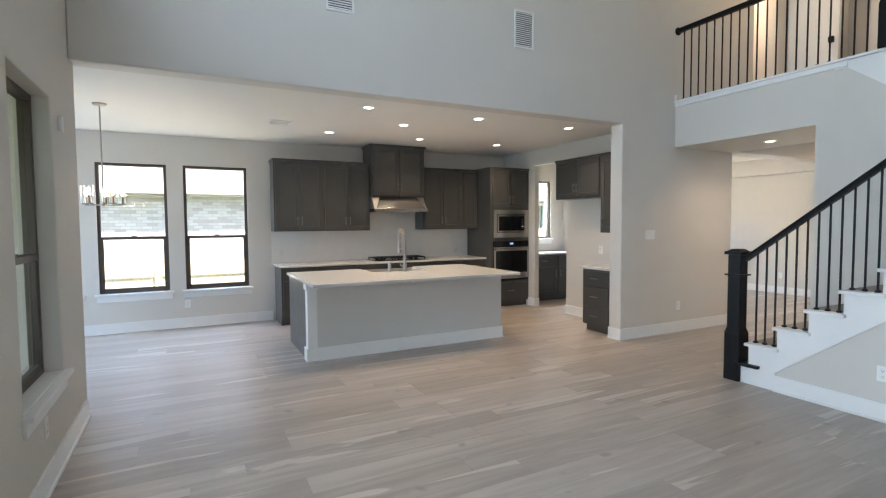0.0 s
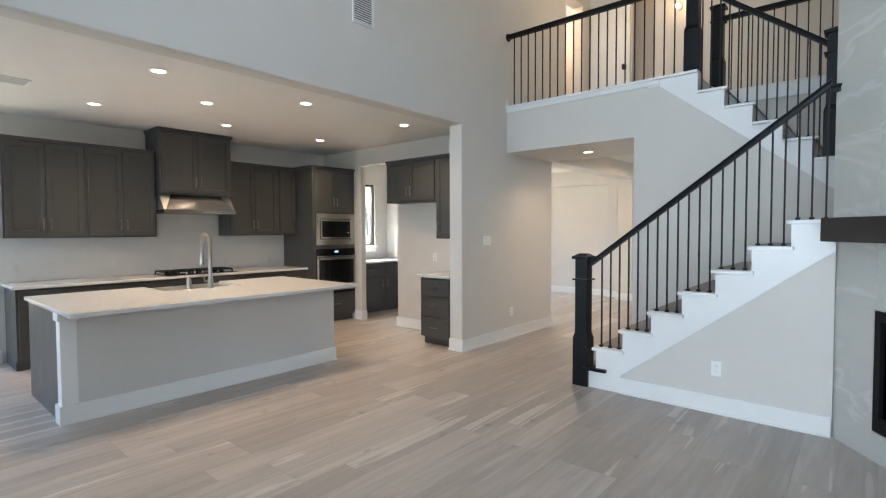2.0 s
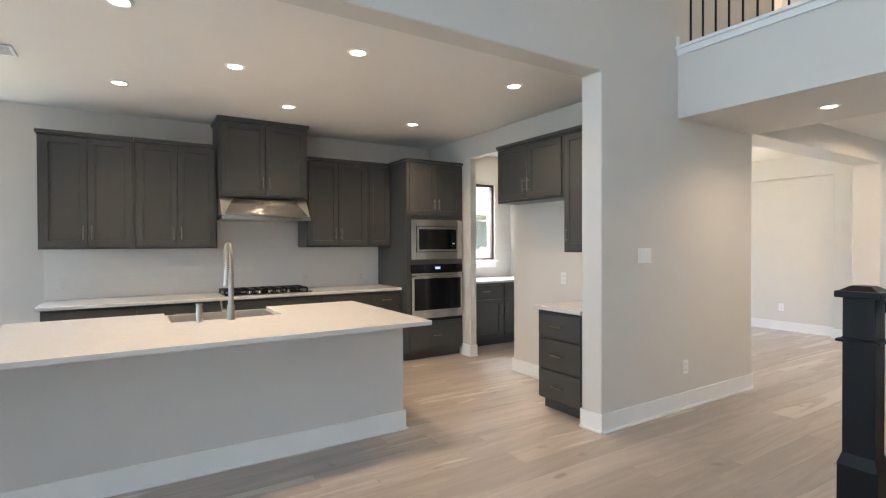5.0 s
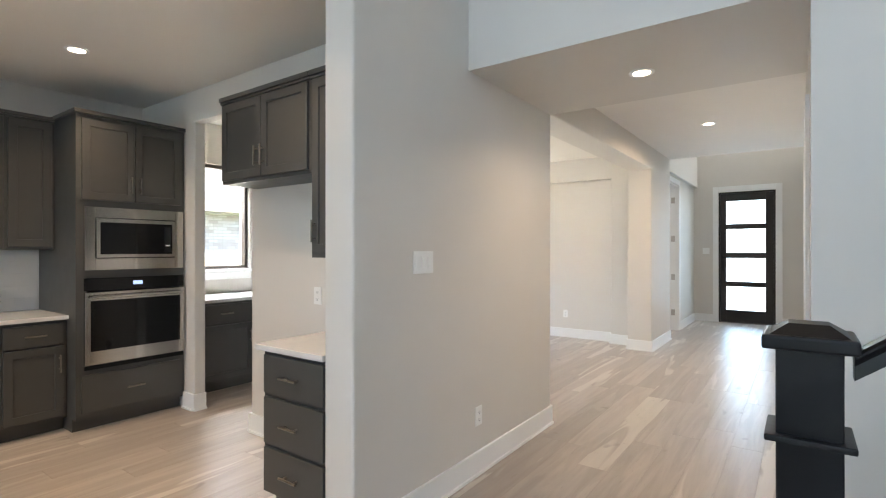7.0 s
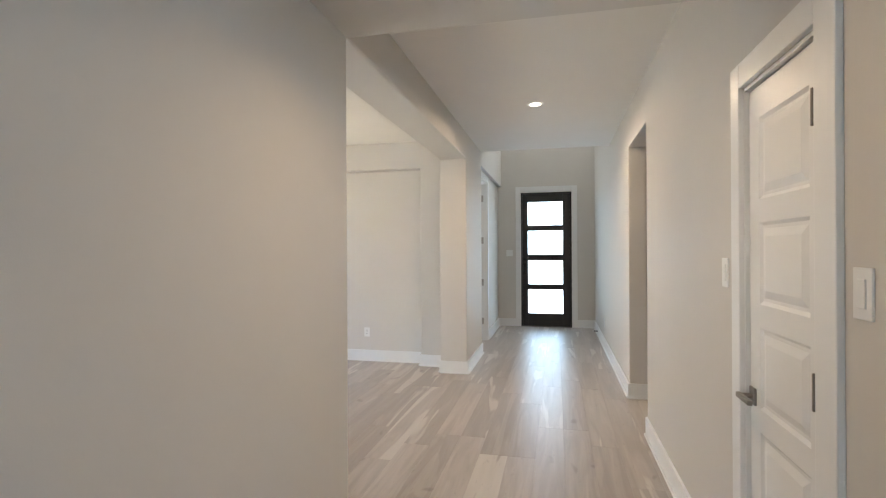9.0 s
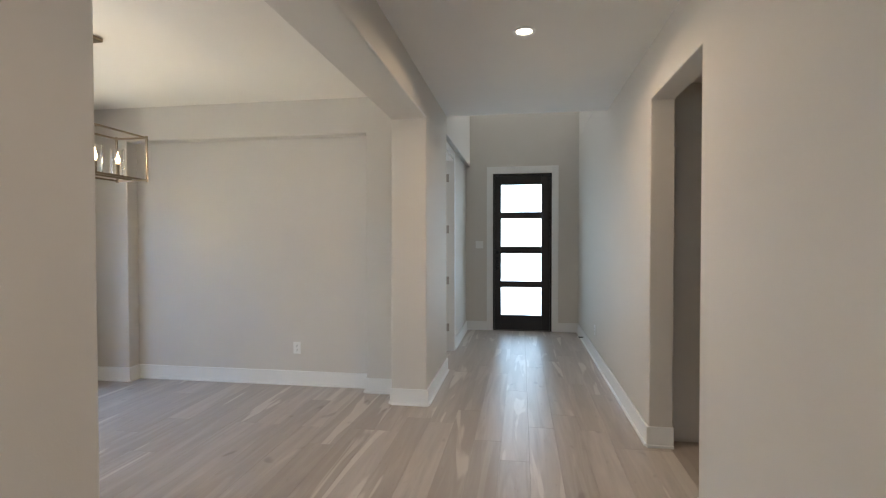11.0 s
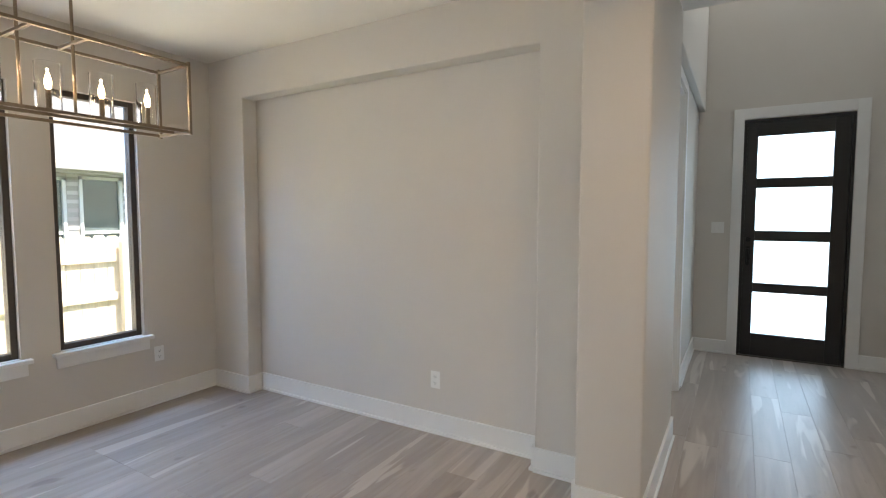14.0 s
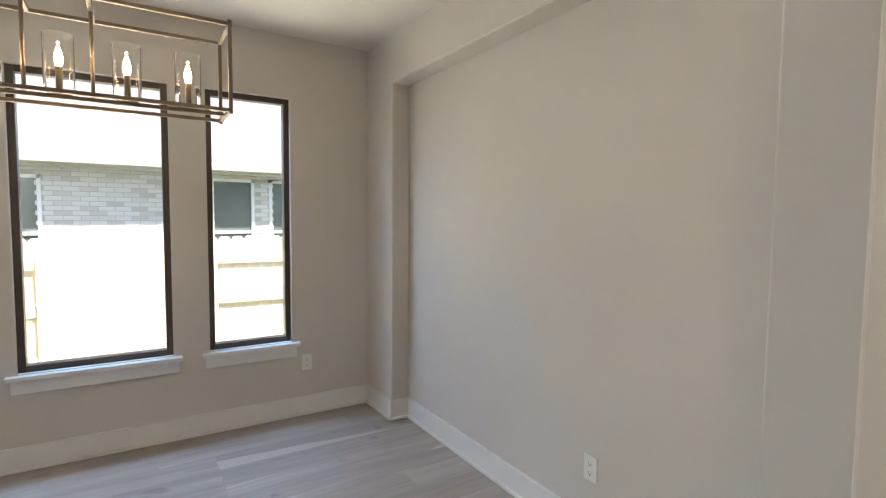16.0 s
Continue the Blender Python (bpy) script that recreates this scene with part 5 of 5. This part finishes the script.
def switch(fr, u, z, gangs, pm=PLASTIC):
    w = 0.036 + 0.023 * (gangs - 1)
    o = thing("light_switch", fr.at(u, 0, z), "white wall switch plate with %s rocker%s" % (("one", "two", "three")[gangs - 1], "s" if gangs > 1 else ""), "switch", "light switches")
    part("plate", boxes(fr.row(u - w, u + w, 0, 0.006, z - 0.058, z + 0.058), bevel=0.002), pm, o)
    for k in range(gangs):
        c = u + 0.046 * (k - (gangs - 1) / 2)
        part("rocker", boxes(fr.row(c - 0.016, c + 0.016, 0.006, 0.010, z - 0.033, z + 0.033), bevel=0.002), pm, o)


HALLN, HALLS, BK = Front("x", HW, -1), Front("x", 2.79, 1), Front("x", BACK, -1)
switch(HALLN, 5.30, 1.30, 3), outlet(HALLN, 5.85, 0.35)
switch(HALLS, 5.99, 1.31, 1), switch(HALLS, 6.915, 1.315, 1), outlet(HALLS, 12.2, 0.35)
switch(Front("y", 13.95, -1), 4.30, 1.34, 2)
outlet(Front("y", 4.53, -1), 1.70, 0.35), outlet(Front("y", 10.71, -1), 5.82, 0.365)
outlet(BK, 10.08, 0.39), outlet(BK, 0.03, 0.34)
outlet(Front("y", -0.67, 1), 3.38, 0.35)
BS = Front("x", BACK - 0.009, -1)
outlet(BS, 1.34, 1.01, TILEPLATE), switch(BS, 1.60, 1.005, 2, TILEPLATE), switch(BS, 2.37, 1.0, 2, TILEPLATE), outlet(BS, 3.69, 0.985, TILEPLATE), outlet(BS, 4.40, 0.985, TILEPLATE)
outlet(Front("y", 5.45, -1), 5.43, 1.06)
s = thing("wall_lamp", (8.2, 3.03, 4.70), "small lit bulb in a white holder on the loft wall", "wall lamp")
part("holder", rod(bmesh.new(), (8.199, 3.03, 4.70), (8.15, 3.03, 4.70), 0.035), PLASTIC, s, smooth=True)
part("bulb", lathe([(0, -0.035), (0.025, -0.026), (0.035, 0), (0.025, 0.026), (0, 0.035)], (8.125, 3.03, 4.70), 14), BULB, s, "lit round bulb", smooth=True)
s = thing("door_sensor", (-0.67, 4.04, 2.13), "small white alarm sensor on the wall", "sensor")
part("case", boxes((-0.669, -0.645, 4.02, 4.06, 2.08, 2.18), bevel=0.006), PLASTIC, s)

# ---- outside ----
solid("ground", boxes((-400, 400, -400, 400, -0.75, -0.55)), GRASS, "mown lawn around the house", "ground")
solid("pavement_path", boxes((14.2, 22, 2.6, 4.8, -0.56, -0.06)), CONCRETE, "pale concrete porch and front walk", "pavement")
solid("road", boxes((26, 33, -60, 60, -0.56, -0.53)), CONCRETE, "pale concrete street", "road")
# unseen roof, added to keep sun off the wall behind the west window
solid("shade_roof_rear", boxes((-5.2, -0.88, -4.2, 4.42, 2.62, 2.95), (-5.2, -5.0, 4.0, 4.2, -0.55, 2.62), (-5.2, -5.0, -4.1, -3.9, -0.55, 2.62)), SOFFITP, "unseen roof on posts, added to shade the outside wall beside the living room", "porch")
solid("porch_roof", boxes((14.16, 16.6, 1.8, 5.6, 3.0, 3.2)), SOFFITP, "porch ceiling over the entrance", "porch")


def neighbour_house():
    y, zb, ze = 13.5, -0.6, 2.24
    h = thing("neighbor_house", (4, 17, -0.6), "pale brick neighboring house with a low shingled roof", "house")
    wins = [(7.0, 7.9, 0.75, 2.03), (10.12, 10.82, 0.95, 2.09), (11.07, 11.78, 0.95, 2.09), (11.97, 12.64, 0.95, 2.12)]
    part("wall", wall_bm("x", -9, 20, y + 0.03, y + 0.3, zb, ze, wins), MORTAR, h)
    part("roof", prism([(y - 0.3, ze - 0.02), (y - 0.3, ze + 0.10), (y + 7, ze + 3.8), (y + 14, ze + 0.1), (y + 14, ze - 0.02)], "x", -9.6, 20.6), SHINGLE, h)
    part("fascia", boxes((-9.6, 20.6, y - 0.34, y - 0.30, ze - 0.10, ze + 0.08)), SOFFITP, h)
    gt = bmesh.new()
    box(gt, -9.6, 20.6, y - 0.46, y - 0.34, ze - 0.06, ze + 0.07, 0.02)
    part("gutter", gt, SOFFITP, h)
    part("eave", boxes((-9.6, 20.6, y - 0.3, y + 0.05, ze - 0.10, ze - 0.04)), SOFFITP, h)
    for a, b, lo, hi in wins:
        w = part("window", boxes((a, a + 0.05, y, y + 0.1, lo, hi), (b - 0.05, b, y, y + 0.1, lo, hi), (a, b, y, y + 0.1, lo, lo + 0.05), (a, b, y, y + 0.1, hi - 0.05, hi), (a, b, y + 0.02, y + 0.08, 1.16, 1.21)), PLASTIC, h)
        part("pane", boxes((a + 0.05, b - 0.05, y + 0.05, y + 0.06, lo + 0.05, hi - 0.05)), NPANE, w)
        part("blind", boxes((a, b, y + 0.2, y + 0.22, lo, hi)), NPANE, w)
    # bricks: one joined sheet of separate blocks
    verts, faces = [], []
    rng = random.Random(5)
    row, z = 0, 0.3
    while z < ze - 0.1:
        x = -4.0 - (0.11 if row % 2 else 0)
        while x < 14.5:
            if not any(a - 0.02 < x + 0.1 < b + 0.02 and lo - 0.05 < z + 0.03 < hi + 0.03 for a, b, lo, hi in wins):
                p = y + 0.018 + 0.006 * rng.random()
                n0 = len(verts)
                for yy in (p, y + 0.04):
                    verts += [(x, yy, z), (x + 0.205, yy, z), (x + 0.205, yy, z + 0.062), (x, yy, z + 0.062)]
                faces += [(n0, n0 + 1, n0 + 2, n0 + 3), (n0, n0 + 4, n0 + 5, n0 + 1), (n0 + 1, n0 + 5, n0 + 6, n0 + 2), (n0 + 2, n0 + 6, n0 + 7, n0 + 3), (n0 + 3, n0 + 7, n0 + 4, n0)]
            x += 0.215
        z += 0.072
        row += 1
    me = bpy.data.meshes.new("bricks")
    me.from_pydata([Vector(v) - ORIGIN[h] for v in verts], [], faces)
    me.materials.append(BRICK)
    b = new("bricks", me)
    b.parent = h
    tagged(b, kind="stuff")


neighbour_house()


def fence():
    f = thing("wooden_fence", (5, 10.6, -0.55), "new cedar privacy fence with dog-eared pickets", "fence")
    rng = random.Random(8)
    poly = [(0, 0), (0.138, 0), (0.138, 1.74), (0.11, 1.78), (0.028, 1.78), (0, 1.74)]
    bm = prism(poly, "y", 0, 0.018)
    me = mesh_of(bm, "picket", FENCE)
    x = -4.6
    while x < 12.6:
        p = new("picket", me)
        p.parent = f
        p.location = Vector((x, 10.62, -0.55 - (0.4 if x < 4.2 else -0.10 if 8.22 < x < 9.49 else 0) + rng.uniform(-0.01, 0.01))) - ORIGIN[f]
        x += 0.143
    for z in (-0.05, 0.45, 0.915):
        part("rail", boxes((9.84, 12.6, 10.58, 10.618, z, z + 0.09)), FENCE, f)
        part("rail", boxes((4.2, 8.22, 10.58, 10.618, z, z + 0.09)), FENCE, f)
        part("rail", boxes((-4.6, 4.2, 10.58, 10.618, z - 0.4, z - 0.31)), FENCE, f)
    for k in range(6):
        px = -3.4 + 2.9 * k
        part("post", boxes((px, px + 0.09, 10.49, 10.58, -0.55, 1.15 if px > 4.2 else 0.75)), FENCE, f)


fence()

# ---- floor boards ----
RECTS = [(-0.67, 5.73, -1.0, 4.45), (-2.4, 5.58, 4.43, BACK), (5.73, 13.96, 2.63, 4.52), (6.9, 10.71, 4.4, BACK), (5.45, 6.91, 4.62, BACK), (8.6, 9.83, 1.0, 2.7), (11.3, 13.0, 4.5, 6.6), (-0.67, 2.86, -4.0, -1.0)]
PW = 0.19
fl = thing("floor", (0, 0, 0), "pale grey-brown oak-look plank floor", "floor", kind="structure")
rng = random.Random(21)
meshes, near, rest = {}, [], []
row = 0
y = -4.0
while y < BACK:
    spans = sorted([a, b] for a, b, c, d in RECTS if c - 0.02 < y + PW / 2 < d + 0.02)
    merged = []
    for a, b in spans:
        if merged and a <= merged[-1][1] + 0.01:
            merged[-1][1] = max(merged[-1][1], b)
        else:
            merged.append([a, b])
    for a, b in merged:
        x = a
        first = rng.choice((0.4, 0.7, 1.0, 1.3))
        while x < b - 0.005:
            n = min(first or rng.choice((1.2, 1.5, 1.8)), b - x)
            first = 0
            if b - x - n < 0.25:
                n = b - x
            near.append((x, y, round(n, 3))) if y > 0.5 else rest.append((x, y, round(n, 3)))
            x += n
    y += PW
    row += 1
near.sort(key=lambda q: -(q[1] > 0.5) * 1.0 + abs(q[1] - 3.6) * 0.3 + max(0, -q[0]))
rest += near[300:]


def plank_bm(bm, x, y, n):
    box(bm, x + 0.0004, x + n - 0.0004, y + 0.0005, y + PW - 0.0005, -0.02, 0.0)
    return bm


def plank_mesh(n):
    if n not in meshes:
        bm = bmesh.new()
        g, b = 0.0003, 0.0009
        lo = [bm.verts.new(p) for p in ((g, g, -b), (n - g, g, -b), (n - g, PW - g, -b), (g, PW - g, -b))]
        hi = [bm.verts.new(p) for p in ((g + b, g + b, 0), (n - g - b, g + b, 0), (n - g - b, PW - g - b, 0), (g + b, PW - g - b, 0))]
        bt = [bm.verts.new((v.co.x, v.co.y, -0.019)) for v in lo]
        bm.faces.new(hi)
        for k in range(4):
            j = (k + 1) % 4
            bm.faces.new((lo[k], lo[j], hi[j], hi[k])), bm.faces.new((bt[k], bt[j], lo[j], lo[k]))
        meshes[n] = mesh_of(bm, "plank", FLOORM)
    return meshes[n]


for x, y, n in near[:300]:
    p = new("plank", plank_mesh(n))
    p.location = (x, y, 0)
    p.parent = fl
verts, faces = [], []
for x, y, n in rest:
    k = len(verts)
    verts += [(x, y + 4.0008, 0), (x + n - 0.001, y + 4.0008, 0), (x + n - 0.001, y + PW + 3.9992, 0), (x, y + PW + 3.9992, 0)]
    faces.append((k, k + 1, k + 2, k + 3))
me = bpy.data.meshes.new("plank_rest")
me.from_pydata(verts, [], faces)
me.materials.append(FLOORM)
o = new("planks", me)
o.location = (0, -4.0, 0)
o.parent = fl
tagged(o, kind="stuff")

# ---- small things ----
ld = thing("door_4", (8.18, 4.1, LOFT), "white upstairs door standing open against the loft wall", "door", kind="structure")
part("door_leaf", boxes((8.155, 8.195, 3.74, 4.40, LOFT + 0.01, 5.02), bevel=0.003), TRIM, ld)
part("door_handle", boxes((8.10, 8.155, 3.79, 3.85, 3.95, 4.03), bevel=0.008), IRON, ld)
wb = thing("water_box", (5.45, 5.58, 0.36), "white recessed water valve box on the refrigerator wall", "outlet box")
part("frame", boxes((5.436, 5.4495, 5.50, 5.515, 0.28, 0.44), (5.436, 5.4495, 5.645, 5.66, 0.28, 0.44), (5.436, 5.4495, 5.515, 5.645, 0.28, 0.295), (5.436, 5.4495, 5.515, 5.645, 0.425, 0.44), bevel=0.002), PLASTIC, wb)
# flat dark sheet in place of the box's shaded hollow
part("recess", boxes((5.444, 5.4495, 5.515, 5.645, 0.295, 0.425)), SLOT, wb)
part("valve", rod(bmesh.new(), (5.43, 5.58, 0.34), (5.445, 5.58, 0.34), 0.012), NICKEL, wb, smooth=True)
ds = thing("door_stop", (13.2, 2.806, 0.07), "small dark spring door stop on the baseboard", "door stop")
part("spring", rod(bmesh.new(), (13.2, 2.806, 0.07), (13.2, 2.87, 0.07), 0.008), IRON, ds, smooth=True)
part("tip", rod(bmesh.new(), (13.2, 2.87, 0.07), (13.2, 2.885, 0.07), 0.011), PLASTIC, ds, smooth=True)
